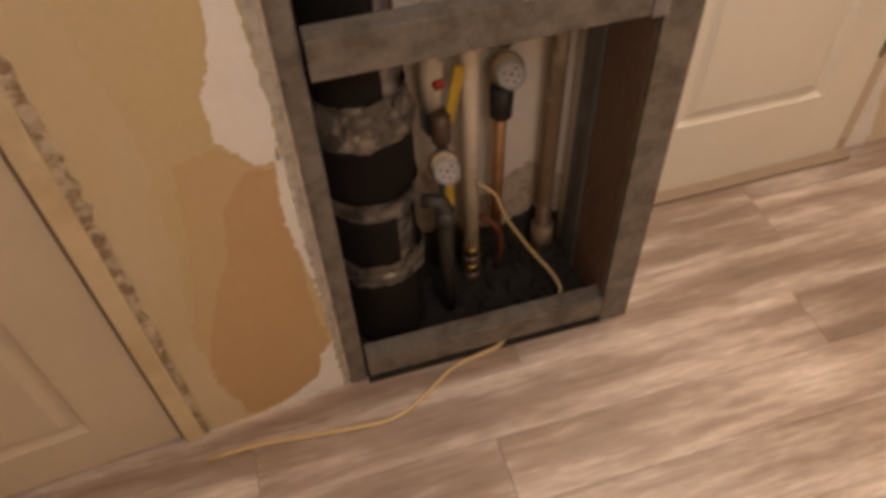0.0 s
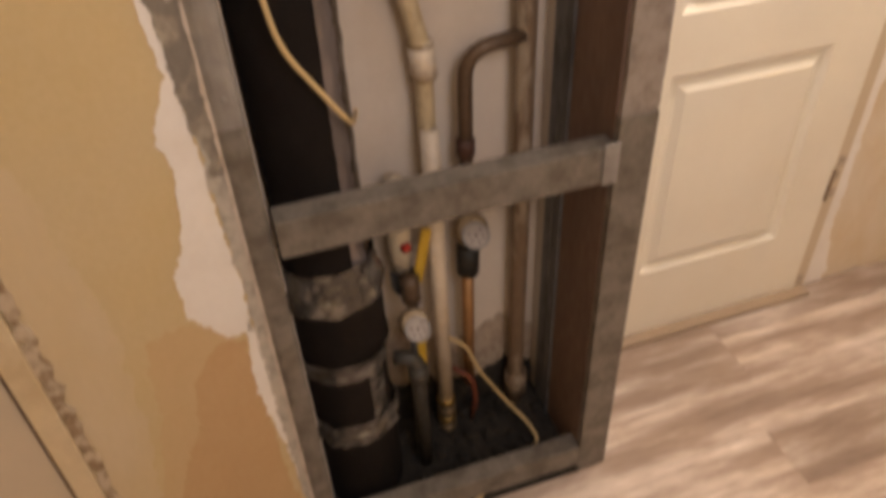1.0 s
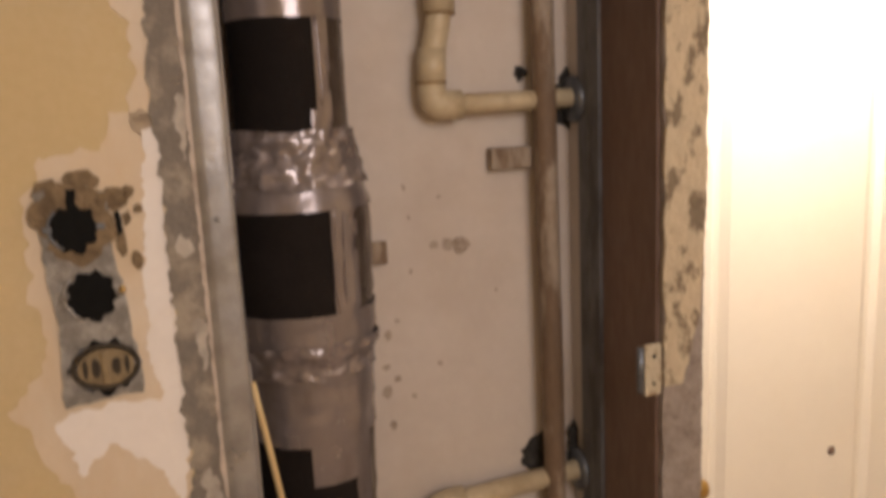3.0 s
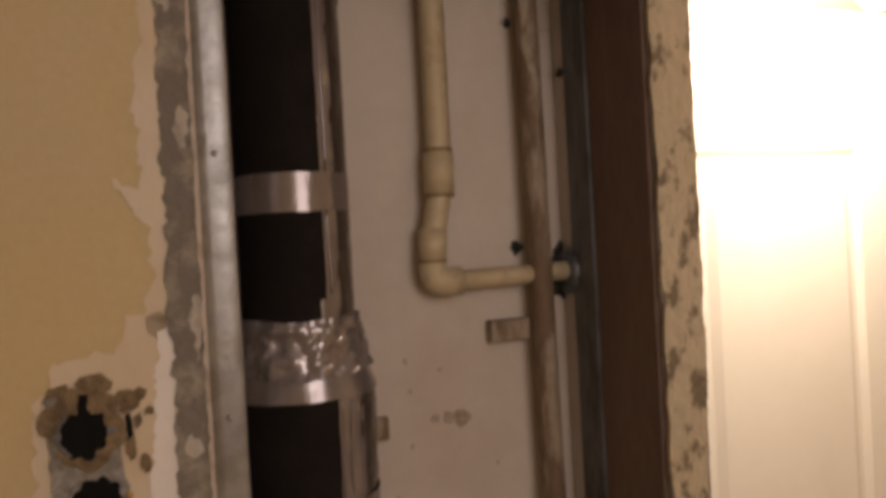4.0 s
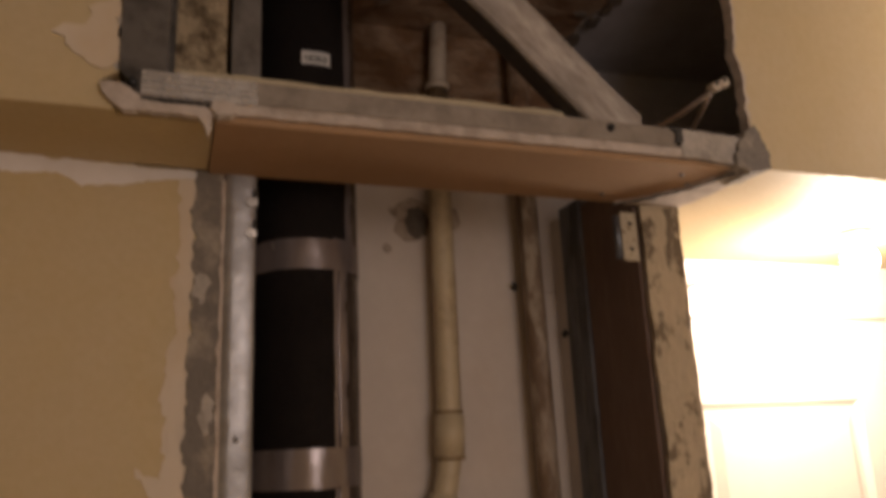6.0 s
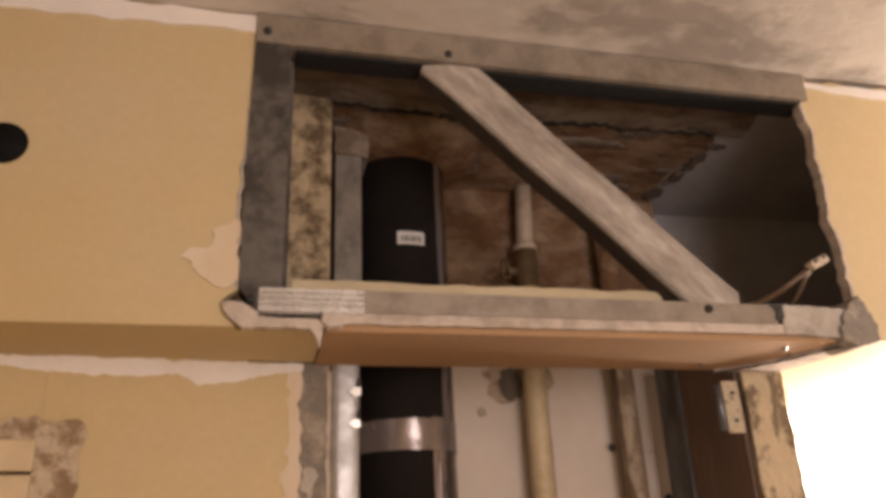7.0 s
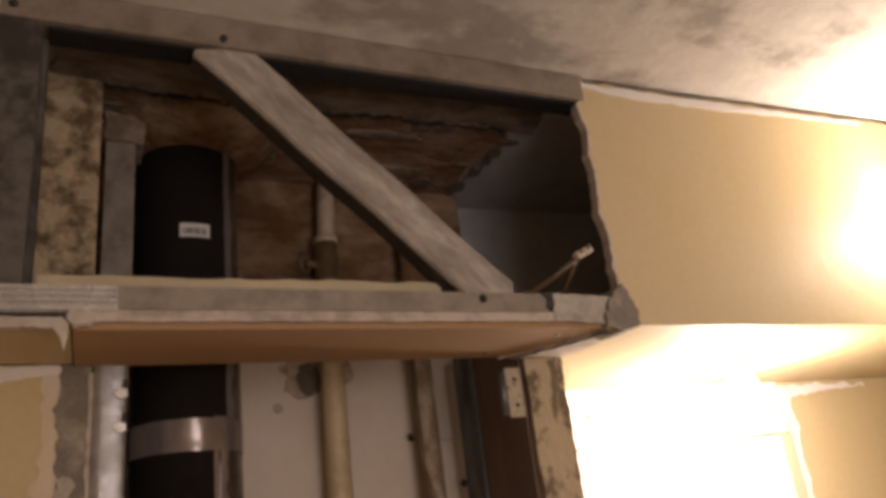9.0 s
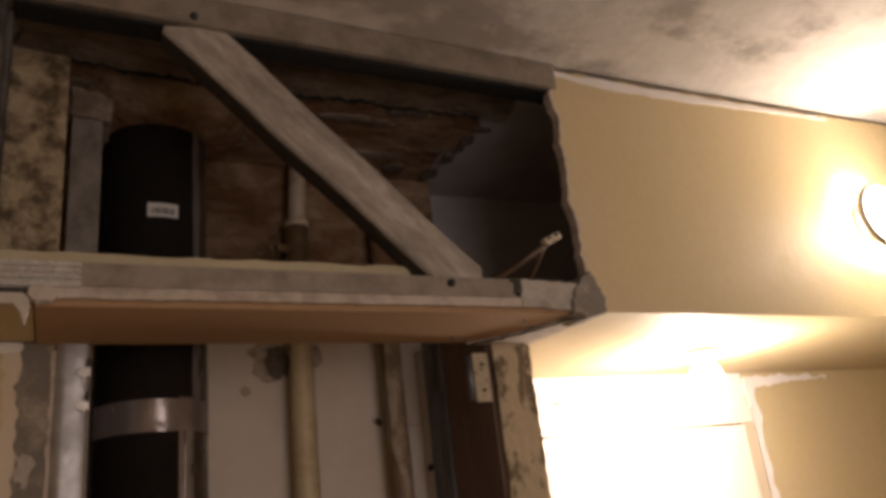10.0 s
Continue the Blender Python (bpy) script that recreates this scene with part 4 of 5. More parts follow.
def wrap(z0, z1, extra, mat, a0=0.0, a1=360.0, crumple=0.0, sides=40, dz=0.02, seed=0.0):
    """A skin round the drain pipe between two heights, over all or part of its girth (0 degrees: to the right, 270: to the front)."""
    bm = bmesh.new()
    n = max(2, int((z1 - z0) / dz) + 1)
    full = a1 - a0 > 359
    k = max(3, int(sides * (a1 - a0) / 360))
    rows = []
    for i in range(n + 1):
        z = z0 + (z1 - z0) * i / n
        row = []
        for j in range(k if full else k + 1):
            a = radians(a0 + (a1 - a0) * j / k)
            r = girth(z) + extra + crumple * (noise.noise((math.cos(a) * 4, math.sin(a) * 4, z * 45 + seed)) + 0.6 * noise.noise((math.cos(a) * 11, math.sin(a) * 11, z * 110 + seed)) + (0.45 * abs(noise.noise((math.cos(a) * 19, math.sin(a) * 19, z * 150 - seed))) if crumple > 0.004 else 0.0))
            row.append(bm.verts.new((AX + r * math.cos(a), AY + r * math.sin(a), z + crumple * 0.8 * noise.noise((math.cos(a) * 3, math.sin(a) * 3 + seed, 7)))))
        rows.append(row)
    for p, q in zip(rows, rows[1:]):
        for j in range(k if full else k):
            jj = (j + 1) % len(p)
            if full or j + 1 < len(p):
                bm.faces.new((p[j], p[jj], q[jj], q[j]))
    return finish(bm, mat, True)


for z0, z1 in ((0.0, 0.25), (0.25, 0.43), (0.43, 0.60), (0.60, 1.18), (1.18, 1.45), (1.45, 1.66), (1.66, 2.548)):
    part("foam_sleeve", wrap(z0, z1, 0.0, foam), drain, "matt black foam sleeve")
for n, (z0, z1, c) in enumerate(((0.218, 0.270, 0.0055), (0.388, 0.440, 0.0025), (0.560, 0.640, 0.0055), (1.165, 1.192, 0.002), (1.325, 1.415, 0.002), (1.410, 1.455, 0.0055), (1.450, 1.492, 0.0015), (1.618, 1.648, 0.0015), (1.645, 1.712, 0.0055), (1.840, 1.887, 0.0005), (2.107, 2.147, 0.0005))):
    part("tape_band", wrap(z0, z1, 0.0020 + 0.6 * c, film if z1 < 0.7 else tape, crumple=c, sides=120 if c > 0.004 else 64, dz=0.003 if c > 0.004 else 0.006, seed=n * 2.7), drain, "crumpled silver tape" if c > 0.002 else "silver tape")
for n, (z0, z1, s, e) in enumerate(((0.63, 1.19, 296, 322), (1.17, 1.34, 302, 324), (1.33, 1.66, 288, 313), (1.64, 2.15, 291, 309), (2.14, 2.535, 308, 320))):
    part("tape_seam", wrap(z0, z1, 0.0016, tape, s, e, 0.0026 if z0 < 1.4 else 0.0014, 96, 0.01, n * 1.9), drain, "lengthwise silver tape")
    part("seam_edge", wrap(z0, z1, 0.0012, brown_film, e - 3, 388, 0.0020 if z0 < 1.4 else 0.0010, 72, 0.01, n * 1.9 + 0.7), drain, "dark brown edge of the tape")
for z0, z1, a in ((1.492, 1.622, 291.0), (1.495, 1.615, 299.0), (1.740, 1.842, 296.0), (1.885, 2.108, 297.0)):
    fold = [(AX + (girth(z) + 0.002) * math.cos(radians(a + 0.8 * math.sin(z * 40))), AY + (girth(z) + 0.002) * math.sin(radians(a + 0.8 * math.sin(z * 40))), z) for z in np.linspace(z0, z1, 12)]
    part("tape_fold", tube(fold, [0.0012] + [0.0026] * 10 + [0.0012], tape, 8), drain, "raised fold of the tape")
part("film_strip", wrap(0.262, 0.415, 0.0022, film, 292, 318, 0.0020, 96, 0.008, 3.3), drain, "lengthwise strip of clear film")
part("tape_scrap", wrap(1.272, 1.337, 0.0026, tape, 260, 318, 0.001, 80, 0.01), drain, "torn scrap of silver tape")
part("tape_scrap", wrap(1.66, 1.735, 0.0030, tape, 284, 300, 0.003, 80, 0.01), drain, "torn scrap of silver tape")
part("mortar_collar", tube([(AX, AY, 2.53), (AX, AY, 2.545), (AX, AY, CEIL)], [0.062, 0.10, 0.14], concrete_brown, 24), ceiling)
sticker = part("sticker", wrap(2.390, 2.410, 0.0030, flat("paper_white", (0.75, 0.74, 0.72), 0.7), 256, 288, 0, 90, 0.01), drain, "small white printed sticker")
for k in range(9):
    a0 = 260 + k * 2.7
    part("print_bar", wrap(2.394, 2.403, 0.0036, foam, a0, a0 + 0.9 + (k % 3) * 0.4, 0, 400, 0.01), sticker)

# ---------------------------------------------------------------- pipes
riser = thing("riser_pipe", (0.455, 0.21, 0), "old brown painted steel riser with peeling paint", "pipe")
part("pipe", tube([(0.4555 - 0.006 * max(0.0, z - 1.3) + 0.0015 * math.sin(z * 2), 0.212, z) for z in np.linspace(0.0, 2.29, 24)], 0.0174, rust, 18), riser)
part("pipe_end", tube([(0.4496, 0.212, 2.285), (0.4490, 0.214, 2.42), (0.4484, 0.216, CEIL)], [0.0180, 0.0176, 0.0178], concrete_brown, 18), riser, "top of the riser caked with brown mortar")
bm = bmesh.new()
rows = []
for z in np.linspace(2.04, 2.288, 18):
    x = 0.4555 - 0.006 * (z - 1.3) + 0.0015 * math.sin(z * 2)
    wide = 46 + 14 * noise.noise((z * 30, 1, 2)) - 26 * max(0.0, (2.08 - z) / 0.04)
    rows.append([bm.verts.new((x + 0.0184 * math.cos(radians(q)), 0.212 + 0.0184 * math.sin(radians(q)), float(z))) for q in np.linspace(262 - wide, 262 + wide, 10)])
for p, q in zip(rows, rows[1:]):
    for k in range(9):
        bm.faces.new((p[k], p[k + 1], q[k + 1], q[k]))
part("flaking_paint", finish(bm, surface("flaking_paint", (0.44, 0.37, 0.285), (0.17, 0.105, 0.06), 0.8, big=40, fine=110, edges=(0.47, 0.58), amount=0.85, bump=0.8, depth=0.003, scale=(1, 1, 0.4)), True), riser, "pale flaking paint")
part("collar", tube([(0.457, 0.212, 0.04), (0.457, 0.212, 0.10)], 0.027, rust, 8), riser)
part("branch", tube(arc([(0.45, 0.206, 0.912), (0.349, 0.206, 0.902), (0.347, 0.206, 0.66)], 0.085), 0.0125, bronze, 12), riser, "thin dark branch pipe with a bend")
part("nut", tube([(0.347, 0.206, 0.712), (0.347, 0.206, 0.745)], 0.0165, flat("dark_red_nut", (0.085, 0.038, 0.026), 0.6), 6), riser)
for z in (1.655,):
    b = thing("pipe_clip", (0.40, 0.24, z), "flat brown steel clip fixed to the wall", "bracket", group="wall clips")
    part("plate", box(0.372, 0.436, 0.226, 0.249, z - 0.016, z + 0.016, rust, 0.002), b)
b = thing("pipe_clip", (0.19, 0.24, 1.53), "flat brown steel clip fixed to the wall", "bracket", group="wall clips")
part("plate", box(0.150, 0.208, 0.236, 0.249, 1.512, 1.545, rust, 0.002), b)

PY = 0.218
dirty_white = surface("dirty_white_plastic", (0.56, 0.48, 0.39), (0.30, 0.20, 0.12), 0.55, big=22, fine=60, edges=(0.46, 0.62), amount=0.7, bump=0.2)
upper = thing("towel_rail_pipe", (0.30, PY, 1.74), "cream plastic pipe bending into the side wall", "pipe")
part("pipe", tube(arc([(0.3015, PY, 2.345), (0.299, PY, 2.20), (0.298, PY, 1.93), (0.297, PY, 1.86), (0.283, PY, 1.80), (0.281, PY, 1.736)], 0.035), 0.0180, pvc, 16), upper)
part("arm", tube([(0.30, PY, 1.736), (0.52, PY, 1.741)], 0.0145, pvc, 16), upper)
part("dirt_line", tube([(x, PY - 0.006, 1.7495 + 0.0006 * (k % 3)) for k, x in enumerate(np.linspace(0.322, 0.432, 16))], [0.0008 + 0.0022 * abs(noise.noise((k * 0.9, 4, 1))) for k in range(16)], flat("pipe_dirt", (0.32, 0.215, 0.11)), 6), upper, "brown dirt along the pipe")
part("coupling", tube([(0.2985, PY, 1.925), (0.297, PY, 1.865)], 0.0225, pvc, 16), upper)
part("coupling", tube([(0.284, PY, 1.815), (0.281, PY, 1.765)], 0.0210, pvc, 16), upper)
part("elbow", tube(arc([(0.281, PY, 1.770), (0.281, PY, 1.736), (0.324, PY, 1.7365)], 0.03), 0.0210, pvc, 16), upper)
for z in (1.929, 1.862, 1.768):
    x = 0.2985 if z > 1.8 else 0.281
    part("dirt_ring", tube([(x, PY, z - 0.002), (x, PY, z + 0.002)], 0.0216, flat("pipe_dirt", (0.32, 0.215, 0.11)), 16), upper, "brown dirt in the joint")
part("cover_ring", tube([(0.497, PY, 1.738), (0.505, PY, 1.738)], 0.034, steel_dark, 16), upper, "dark ragged hole round the pipe")
part("top_pipe", tube([(0.3025, PY, 2.44), (0.3055, PY, 2.50), (0.310, PY + 0.004, CEIL)], 0.0150, dirty_white, 16), upper, "thin dirty white pipe above the valve")
for side in (-1, 1):
    part("dirt_line", tube([(0.2992 + side * 0.0176, PY - 0.004, z) for z in np.linspace(1.93, 2.335, 20)], [0.0007 + 0.0016 * abs(noise.noise((k * 0.7, side, 3))) for k in range(20)], flat("pipe_dirt", (0.32, 0.215, 0.11)), 6), upper, "brown dirt along the pipe")
valve_body = part("valve", tube([(0.3015, PY, 2.331), (0.3015, PY, 2.341), (0.3015, PY, 2.344), (0.3015, PY, 2.368), (0.302, PY, 2.371), (0.302, PY, 2.421), (0.302, PY, 2.424), (0.3025, PY, 2.454)], [0.017, 0.0215, 0.023, 0.023, 0.0205, 0.0205, 0.0195, 0.0195], old_brass, 14), upper, "tarnished brass valve")
part("ring", tube([(0.302, PY, 2.374), (0.302, PY, 2.381)], 0.0225, pvc, 16), valve_body, "pale plastic ring")
part("ring", tube([(0.3025, PY, 2.449), (0.3025, PY, 2.459)], 0.0205, pvc_white, 16), valve_body, "pale plastic ring")
part("valve_stem", tube([(0.285, PY - 0.01, 2.408), (0.266, PY - 0.015, 2.408), (0.262, PY - 0.015, 2.408)], [0.009, 0.007, 0.006], old_brass, 8), valve_body)
part("stem_ring", tube([(0.260 + 0.009 * math.cos(a), PY - 0.019 + 0.008 * math.cos(a), 2.408 + 0.017 * math.sin(a)) for a in np.linspace(0, 2 * math.pi, 13)], 0.0034, old_brass, 8), valve_body, "small tarnished ring handle")
lower = thing("towel_rail_pipe", (0.28, PY, 1.14), "cream plastic pipe with an elbow and a kink", "pipe")
part("pipe", tube(arc([(0.52, PY, 1.146), (0.252, PY, 1.125), (0.253, PY, 1.045), (0.284, PY, 0.905), (0.281, PY, 0.60)], 0.035), 0.0163, pvc, 16), lower)
part("elbow", tube(arc([(0.304, PY, 1.129), (0.252, PY, 1.125), (0.2525, PY, 1.075)], 0.03), 0.0225, pvc, 16), lower)
part("coupling", tube([(0.2525, PY, 1.078), (0.257, PY, 1.022)], 0.0215, pvc, 16), lower)
part("coupling", tube([(0.280, PY, 0.925), (0.285, PY, 0.865)], 0.0215, pvc_white, 16), lower)
for x, z in ((0.2525, 1.078), (0.257, 1.024), (0.280, 0.923), (0.284, 0.868)):
    part("dirt_ring", tube([(x, PY, z - 0.002), (x, PY, z + 0.002)], 0.0220, flat("pipe_dirt", (0.32, 0.215, 0.11)), 16), lower, "brown dirt in the joint")
part("cover_ring", tube([(0.497, PY, 1.144), (0.505, PY, 1.144)], 0.034, steel_dark, 16), lower, "dark ragged hole round the pipe")
part("down_pipe", tube([(0.281, 0.195, 0.78), (0.282, 0.192, 0.10)], 0.0165, pvc_white, 16), lower, "straight white plastic pipe")
for k in range(4):
    z = 0.112 - 0.028 * k
    part("fitting", tube([(0.282, 0.192, z), (0.282, 0.192, z - 0.002), (0.282, 0.192, z - 0.016), (0.282, 0.192, z - 0.018)], [0.017, 0.0205, 0.0205, 0.017], brass if k % 2 == 0 else old_brass, 12), lower, "ringed brass pipe fitting")
    part("gasket", tube([(0.282, 0.192, z - 0.018), (0.282, 0.192, z - 0.028)], 0.0185, flat("black_rubber", (0.015, 0.014, 0.013), 0.6), 12), lower, "black ring of the fitting")


def meter(place, tilt, label, size):
    x, y, z = place
    m = Matrix.Translation(place) @ pose(0, 0, 0, tilt, 0, 0) @ Matrix.Scale(size, 4)
    t = thing("water_meter", place, label, "water meter", group="water meters")
    def disc(prof, mat, sides=24, up=0.0):
        bm = bmesh.new()
        rings = [[bm.verts.new((r * math.cos(2 * math.pi * k / sides), r * math.sin(2 * math.pi * k / sides) + up, h)) for k in range(sides)] for r, h in prof]
        for a, b in zip(rings, rings[1:]):
            for k in range(sides):
                bm.faces.new((a[k], a[(k + 1) % sides], b[(k + 1) % sides], b[k]))
        bm.faces.new(rings[-1]), bm.faces.new(rings[0][::-1])
        bm.transform(m)
        return finish(bm, mat)
    part("body", disc([(0.024, -0.060), (0.033, -0.050), (0.037, -0.030), (0.035, -0.012), (0.029, -0.008)], old_brass, 24, 0.016), t, "dark cast meter body")
    dial = part("dial", disc([(0.026, -0.004), (0.026, 0.000), (0.024, 0.0012)], flat("dial_white", (0.42, 0.37, 0.345), 0.5)), t, "white round dial")
    part("bezel", disc([(0.030, -0.010), (0.030, 0.002), (0.0265, 0.002), (0.0265, -0.003)], flat("grey_plastic", (0.30, 0.29, 0.28), 0.4)), t)
    for k in range(6):
        rad, q = (0.0, 0.0036) if k == 5 else (0.0155, 0.0026)
        bm = bmesh.new()
        bmesh.ops.create_cone(bm, cap_ends=True, segments=10, radius1=q, radius2=q, depth=0.001, matrix=Matrix.Translation((rad * math.cos(math.pi * (0.9 + 0.33 * k)), rad * math.sin(math.pi * (0.9 + 0.33 * k)), 0.0016)))
        bm.transform(m)
        part("small_dial", finish(bm, flat("dial_ink", (0.07, 0.05, 0.045))), dial)
    return t


m1 = meter((0.353, 0.178, 0.553), 45, "round water meter with a white dial, dark body", 0.88)
part("union", tube([(0.345, 0.205, 0.66), (0.345, 0.205, 0.60)], 0.018, bronze, 6), m1)
part("black_nut", tube([(0.345, 0.20, 0.515), (0.343, 0.20, 0.45)], 0.022, flat("black_rubber", (0.015, 0.014, 0.013), 0.6), 10), m1)
part("tail_pipe", tube([(0.343, 0.20, 0.455), (0.340, 0.20, 0.13)], 0.0120, copper, 12), m1, "copper coloured tail pipe")
m2 = meter((0.212, 0.110, 0.424), 45, "round water meter with a white dial, dark body", 0.80)
part("union", tube([(0.214, 0.150, 0.52), (0.214, 0.150, 0.46)], 0.018, bronze, 6), m2)
part("tail_pipe", tube([(0.222, 0.175, 0.42), (0.226, 0.19, 0.05)], 0.012, steel_dark, 10), m2)
part("yellow_handle", box(0.222, 0.240, 0.165, 0.175, 0.21, 0.33, flat("yellow_plastic", (0.62, 0.40, 0.03), 0.4), 0.003), m2, "yellow lever handle")
valve = thing("ball_valve", (0.23, 0.2, 0.55), "brass ball valve with a yellow lever", "valve")
part("body", tube([(0.214, 0.205, 0.70), (0.214, 0.205, 0.60), (0.214, 0.205, 0.595), (0.214, 0.205, 0.52), (0.214, 0.205, 0.515), (0.214, 0.205, 0.47)], [0.016, 0.016, 0.022, 0.022, 0.018, 0.018], flat("cream_plastic", (0.62, 0.54, 0.42)), 10), valve)
part("lever", box(-0.010, 0.010, -0.004, 0.004, -0.06, 0.06, flat("yellow_plastic", (0.62, 0.40, 0.03), 0.4), 0.003, pose(0.247, 0.178, 0.535, 0, 12, 0)), valve, "yellow lever")
part("cap", tube([(0.220, 0.182, 0.565), (0.220, 0.172, 0.560)], [0.011, 0.008], flat("red_plastic", (0.45, 0.03, 0.02), 0.4), 12), valve, "red cap")
part("nut", tube([(0.214, 0.195, 0.495), (0.214, 0.195, 0.455)], 0.025, steel_dark, 6), valve)
elbow = thing("drain_branch", (0.19, 0.12, 0.3), "grey plastic branch beside the drain pipe", "pipe")
part("pipe", tube(arc([(0.165, 0.13, 0.345), (0.205, 0.115, 0.345), (0.207, 0.115, 0.012)], 0.025), 0.015, flat("dark_grey_plastic", (0.06, 0.056, 0.05), 0.45), 14), elbow)
part("socket", tube([(0.206, 0.115, 0.320), (0.206, 0.115, 0.285)], 0.020, flat("dark_grey_plastic", (0.06, 0.056, 0.05), 0.45), 14), elbow)
flex = thing("flexible_hose", (0.31, 0.19, 0.2), "short dull red hose near the white pipe", "hose")
part("hose", tube(arc([(0.300, 0.19, 0.20), (0.335, 0.165, 0.18), (0.345, 0.17, 0.10), (0.340, 0.19, 0.012)], 0.03), 0.006, flat("dull_red", (0.16, 0.045, 0.025)), 10), flex)

rng = random.Random(5)
bm = bmesh.new()
for k in range(46):
    q = rng.uniform(0.006, 0.020)
    m = Matrix.Translation((rng.uniform(0.17, 0.50), rng.uniform(0.03, 0.24), 0.012 + q * 0.25)) @ pose(0, 0, 0, rng.uniform(0, 360), rng.uniform(0, 360), rng.uniform(0, 360))
    ball = bmesh.ops.create_icosphere(bm, subdivisions=1, radius=q, matrix=m)
    for v in ball["verts"]:
        v.co += Vector((rng.uniform(-1, 1), rng.uniform(-1, 1), rng.uniform(-0.6, 0.6))) * q * 0.3
part("rubble", finish(bm, grime_and_shade), None, "dark dusty rubble at the foot of the pipes", category="rubble", kind="stuff")

# ---------------------------------------------------------------- wires
CREAM = flat("cream_cable", (0.65, 0.485, 0.25), 0.5)
w = thing("yellow_cable", (0.05, 0.03, 1.2), "thin cream cable hanging in front of the drain pipe", "cable")
part("cable", tube(arc([(-0.004, 0.030, 1.43), (0.008, 0.032, 1.352), (0.022, 0.034, 1.25), (0.040, 0.036, 1.13), (0.054, 0.040, 1.03), (0.092, 0.046, 0.967), (0.132, 0.052, 0.90), (0.165, 0.20, 0.84)], 0.05), 0.0038, CREAM, 8), w)
w = thing("yellow_cable", (0.4, 0.12, 0.2), "thin cream cable looping over the rail and along the floor", "cable")
part("cable", tube(arc([(0.287, 0.165, 0.32), (0.318, 0.150, 0.300), (0.345, 0.150, 0.215), (0.405, 0.140, 0.10), (0.440, 0.100, 0.06), (0.446, 0.055, 0.05), (0.43, 0.06, 0.018), (0.32, 0.03, 0.018)], 0.03), 0.0038, CREAM, 8), w)
part("cable", tube(arc([(0.32, 0.03, 0.018), (0.287, -0.012, 0.006), (0.166, -0.030, 0.005), (0.105, -0.075, 0.005), (0.03, -0.115, 0.005), (-0.09, -0.105, 0.005), (-0.25, -0.085, 0.005), (-0.34, -0.09, 0.005)], 0.05), 0.0048, CREAM, 8), w)
w = thing("wire_connector", (0.5, -0.18, 2.25), "two brown wires ending in a terminal block", "connector")
part("wire", tube(arc([(0.42, -0.10, 2.235), (0.455, -0.175, 2.245), (0.492, -0.205, 2.272)], 0.02), 0.0035, bronze, 8), w)
part("wire", tube(arc([(0.505, -0.10, 2.235), (0.500, -0.15, 2.245), (0.492, -0.200, 2.272)], 0.02), 0.003, bronze, 8), w)
for k in range(2):
    part("terminal_screw", tube([(0.491 + 0.012 * k, -0.2125, 2.276 + 0.006 * k), (0.491 + 0.012 * k, -0.2145, 2.276 + 0.006 * k)], 0.0026, hole_black, 8), w, "dark screw hole")
    part("terminal", box(-0.006, 0.006, -0.006, 0.006, -0.005, 0.005, flat("terminal_plastic", (0.62, 0.53, 0.42), 0.4), 0.002, pose(0.492 + 0.012 * k, -0.207, 2.274 + 0.006 * k, 0, -30, 0)), w)

# ---------------------------------------------------------------- socket boxes
brown_crust = surface("brown_crusted_mortar", (0.27, 0.195, 0.115), (0.115, 0.080, 0.048), 0.95, big=40, fine=140, edges=(0.44, 0.60), amount=0.9, bump=1.0, depth=0.005)
# Flat dull black that paints the shade inside the uncut boxes and slits.
recess_shade = flat("black_recess_shade", (0.008, 0.008, 0.008), 0.7)
recess_shade.node_tree.nodes["Principled BSDF"].inputs["Specular IOR Level"].default_value = 0.08
s = thing("socket_boxes", (-0.155, 0, 1.56), "three opened wall boxes in grey mortar, one holding a socket", "socket box")
part("mortar", slab(ragged([(-0.190, 1.448), (-0.114, 1.450), (-0.120, 1.53), (-0.128, 1.60), (-0.128, 1.66), (-0.15, 1.672), (-0.192, 1.664), (-0.194, 1.60), (-0.186, 1.53)], 0.010, 0.005, 2.0), WALL - 0.004, WALL + 0.001, box_mortar), s, "grey mortar bed")
part("brown_halo", slab(blob(-0.158, 1.634, 0.035, 0.038, 3.3, 18), WALL - 0.0046, WALL - 0.003, brown_crust), s, "brown stain round the upper box")
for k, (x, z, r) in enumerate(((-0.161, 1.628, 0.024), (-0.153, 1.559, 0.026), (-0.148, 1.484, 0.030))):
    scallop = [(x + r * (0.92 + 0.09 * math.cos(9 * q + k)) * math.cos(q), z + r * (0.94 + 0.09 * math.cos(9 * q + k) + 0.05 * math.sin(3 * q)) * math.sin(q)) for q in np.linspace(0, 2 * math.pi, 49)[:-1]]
    part("box", slab(ragged(scallop, 0.004, 0.004, k * 5.1), WALL - 0.0055, WALL - 0.003, recess_shade), s, "flat black patch for the shaded inside of an open box")
    part("rim", tube([(x + r * 0.97 * math.cos(q), WALL - 0.006, z + r * 0.97 * math.sin(q)) for q in np.linspace(2.3, 4.2, 10)], 0.0016, galv_shiny if k == 1 else steel_dark, 6), s, "metal rim of the box")
    for side in (-1, 1):
        part("lug", box(x + side * r - 0.004, x + side * r + 0.004, WALL - 0.008, WALL - 0.005, z - 0.003, z + 0.003, galv if k == 1 else steel_dark, 0.001), s, "small metal lug")
ceramic = surface("yellowed_ceramic", (0.27, 0.205, 0.115), (0.15, 0.105, 0.055), 0.5, big=60, fine=160, edges=(0.45, 0.62), bump=0.4)
def oval(x, z, w, h, n=28):
    return [(x + w * math.cos(2 * math.pi * k / n), z + h * math.sin(2 * math.pi * k / n)) for k in range(n)]


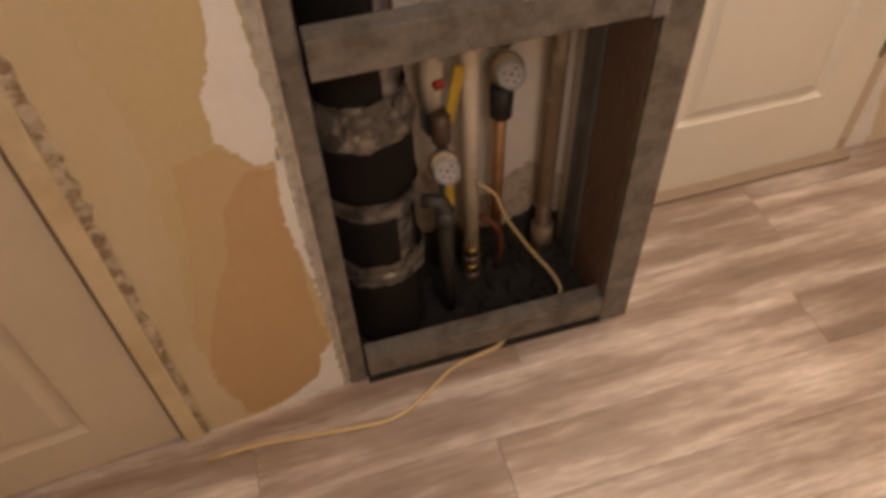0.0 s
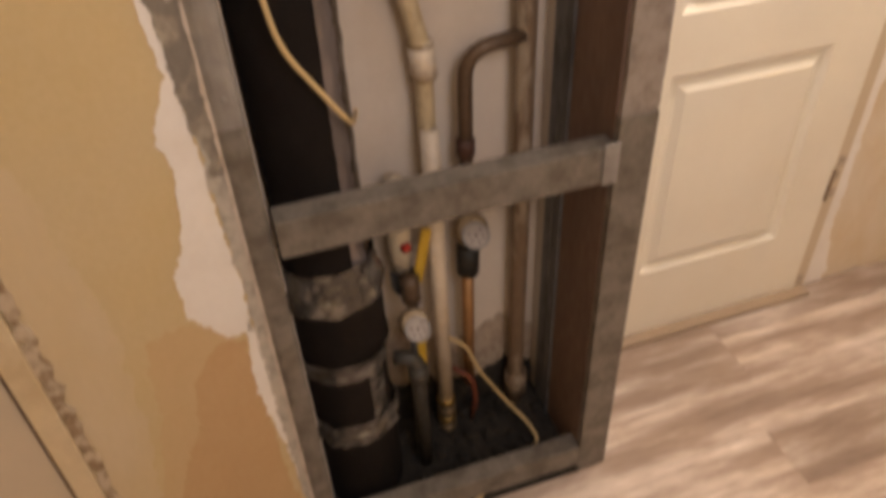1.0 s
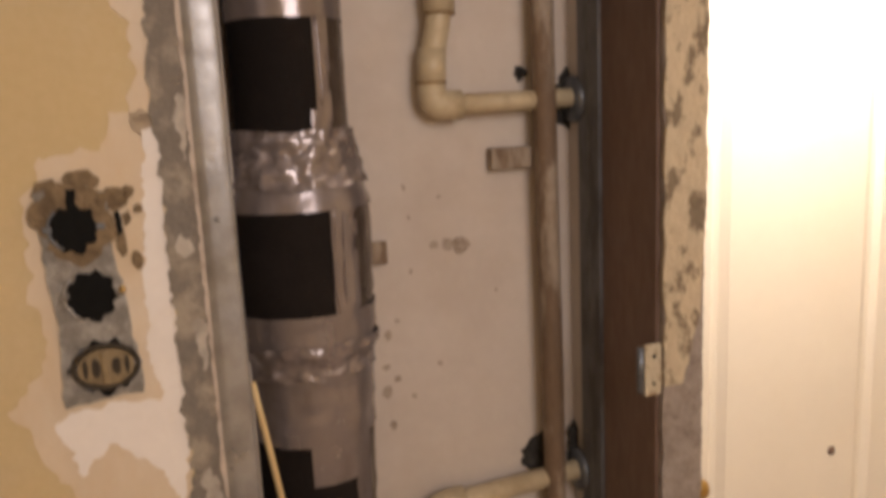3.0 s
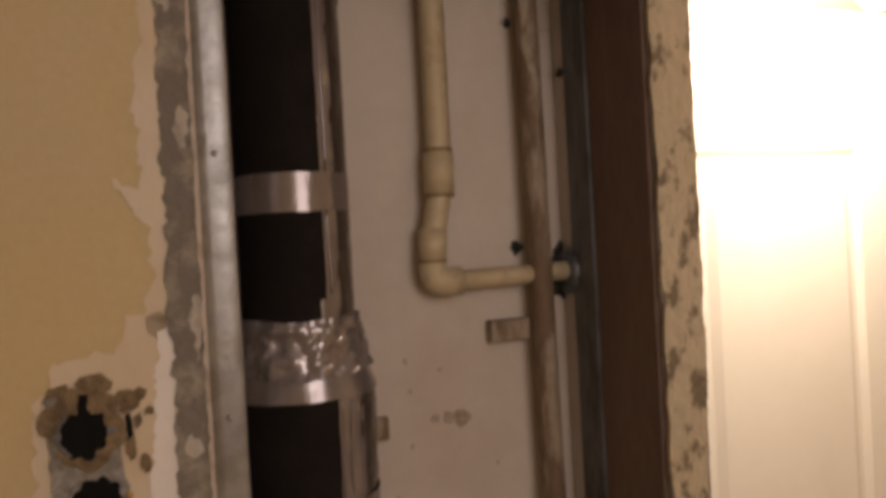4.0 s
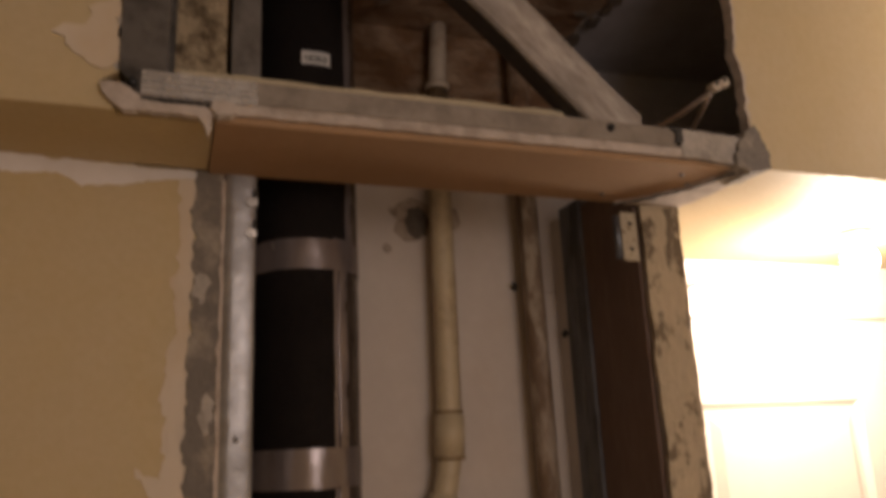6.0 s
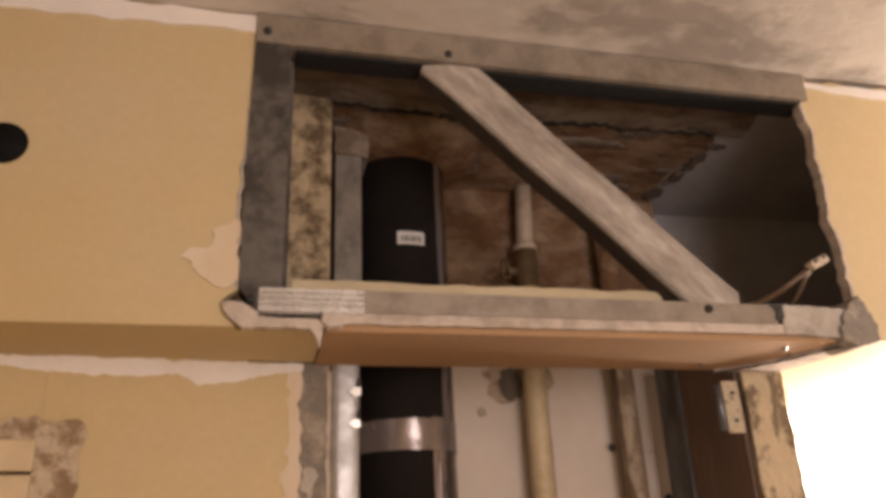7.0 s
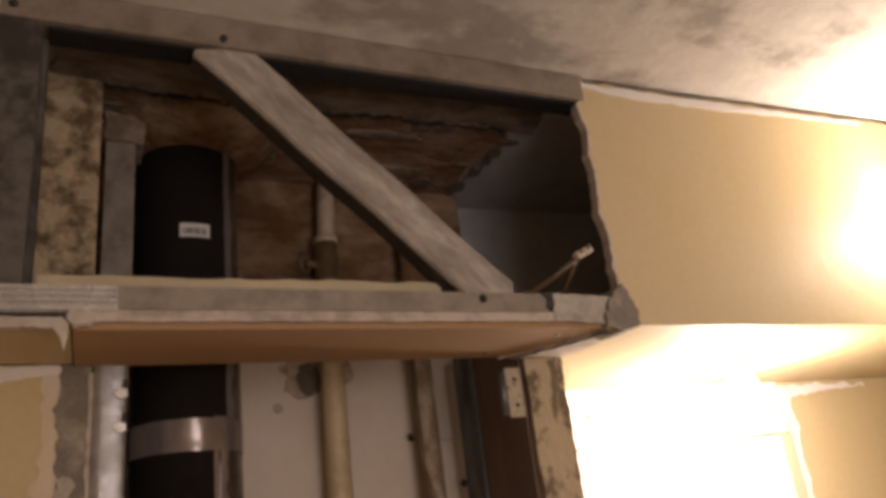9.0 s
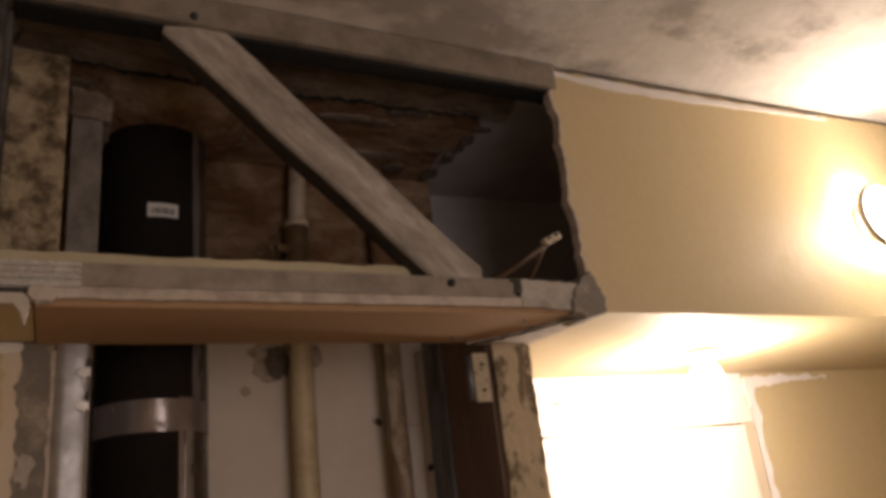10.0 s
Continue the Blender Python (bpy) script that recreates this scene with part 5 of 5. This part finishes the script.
X, Z = -0.148, 1.484
socket = part("socket", slab(ragged(oval(X, Z, 0.0265, 0.0190), 0.004, 0.0015, 2.0), WALL - 0.0085, WALL - 0.0050, ceramic), s, "yellowed ceramic socket insert")
dark_slot = flat("socket_shadow", (0.035, 0.026, 0.016), 0.7)
for x, w, h in ((-0.0095, 0.0044, 0.0100), (0.0100, 0.0048, 0.0090), (-0.0195, 0.0022, 0.0105), (0.0200, 0.0024, 0.0095)):
    part("contact_slot", slab(oval(X + x, Z, w, h, 14), WALL - 0.0092, WALL - 0.0080, dark_slot), socket, "dark contact slot")
part("bridge", box(X - 0.0036, X + 0.0030, WALL - 0.0125, WALL - 0.0080, Z - 0.018, Z + 0.018, ceramic, 0.0012), socket)
for side in (-1, 1):
    part("contact", box(X + side * 0.0150 - 0.0016, X + side * 0.0150 + 0.0016, WALL - 0.0110, WALL - 0.0080, Z - 0.010, Z + 0.010, ceramic, 0.0008), socket)
part("socket_rim", tube([(X + 0.0305 * math.cos(a), WALL - 0.0065, Z + 0.0225 * math.sin(a)) for a in np.linspace(0, math.pi * 2, 33)], 0.0028, dark_slot, 8), socket, "dark rim of the box")
part("saddle", box(X - 0.036, X - 0.027, WALL - 0.0085, WALL - 0.006, Z - 0.002, Z + 0.003, dark_slot, 0.001), socket)
part("lug_screw", tube([(-0.124, WALL - 0.004, 1.562), (-0.124, WALL - 0.0085, 1.562), (-0.124, WALL - 0.0095, 1.562)], [0.0036, 0.0036, 0.0024], brass, 12), s, "small brass screw")
for k, (x, z, w, h) in enumerate(((-0.180, 1.667, 0.014, 0.010), (-0.150, 1.674, 0.016, 0.009), (-0.122, 1.655, 0.010, 0.012), (-0.112, 1.634, 0.005, 0.010), (-0.100, 1.642, 0.004, 0.005), (-0.108, 1.660, 0.005, 0.005), (-0.119, 1.608, 0.006, 0.014), (-0.107, 1.590, 0.004, 0.010))):
    part("broken_plaster", slab(blob(x, z, w, h, 2.1 + k * 1.7, 11), WALL - 0.0026, WALL + 0.001, brown_crust), s, "brown crumbled plaster round the boxes")
part("chase", slab(ragged([(-0.124, 1.640), (-0.119, 1.642), (-0.117, 1.622), (-0.121, 1.616)], 0.004, 0.003, 1.0), WALL - 0.0052, WALL - 0.003, recess_shade), s, "slit beside the box, flat and coloured black as shade")
part("chase", slab(ragged([(-0.166, 1.645), (-0.156, 1.645), (-0.156, 1.666), (-0.165, 1.667)], 0.004, 0.003, 3.0), WALL - 0.0053, WALL - 0.003, recess_shade), s, "slot above the box, flat and coloured black as shade")

# ---------------------------------------------------------------- lamps
old_ring = flat("grey_white_metal", (0.52, 0.50, 0.47), 0.4, 0.2)
d = thing("ceiling_lamp", (0.98, 0.06, SOFFIT), "bare glowing bulb under the boxing before the white door", "ceiling lamp")
part("base", tube([(0.98, 0.06, SOFFIT), (0.98, 0.06, SOFFIT - 0.012), (0.98, 0.06, SOFFIT - 0.030)], [0.030, 0.026, 0.016], door_white, 20), d)
bm = bmesh.new()
bmesh.ops.create_uvsphere(bm, u_segments=20, v_segments=12, radius=0.028, matrix=Matrix.Translation((0.98, 0.06, SOFFIT - 0.052)))
bulb = part("bulb", finish(bm, glow("door_bulb_glass", (1, 0.86, 0.62), 40.0), True), d, "glowing round bulb")
l = thing("wall_lamp", (1.216, FRONT, 2.372), "glowing round bulb in a pale ring fixture on the boxing", "wall lamp")
part("base", tube([(1.216, FRONT, 2.372), (1.216, FRONT - 0.006, 2.372), (1.216, FRONT - 0.014, 2.372)], [0.034, 0.033, 0.026], old_ring, 24), l, "round wall plate")
part("ring", tube([(1.216 + 0.053 * math.cos(a), FRONT - 0.034, 2.372 + 0.053 * math.sin(a)) for a in np.linspace(0, 2 * math.pi, 41)], 0.0075, old_ring, 10), l, "pale ring round the bulb")
for a in (0.5, 2.6, 4.7):
    part("arm", tube([(1.216 + 0.028 * math.cos(a), FRONT - 0.012, 2.372 + 0.028 * math.sin(a)), (1.216 + 0.053 * math.cos(a), FRONT - 0.034, 2.372 + 0.053 * math.sin(a))], 0.004, old_ring, 8), l)
bm = bmesh.new()
bmesh.ops.create_uvsphere(bm, u_segments=24, v_segments=14, radius=0.036, matrix=Matrix.Translation((1.216, FRONT - 0.046, 2.372)))
bulb = part("bulb", finish(bm, glow("bulb_glass", (1, 0.84, 0.58), 40.0), True), l, "glowing round bulb")

# the plasterboard wall runs a few degrees out of line with the shaft
turn = Matrix.Translation((-0.045, 0, 0)) @ pose(0, 0, 0, 0, 0, 5.0) @ Matrix.Translation((0.045, 0, 0))
for ob in (wall_left, door_left, frame_left, s):
    ob.matrix_world = turn @ ob.matrix_world
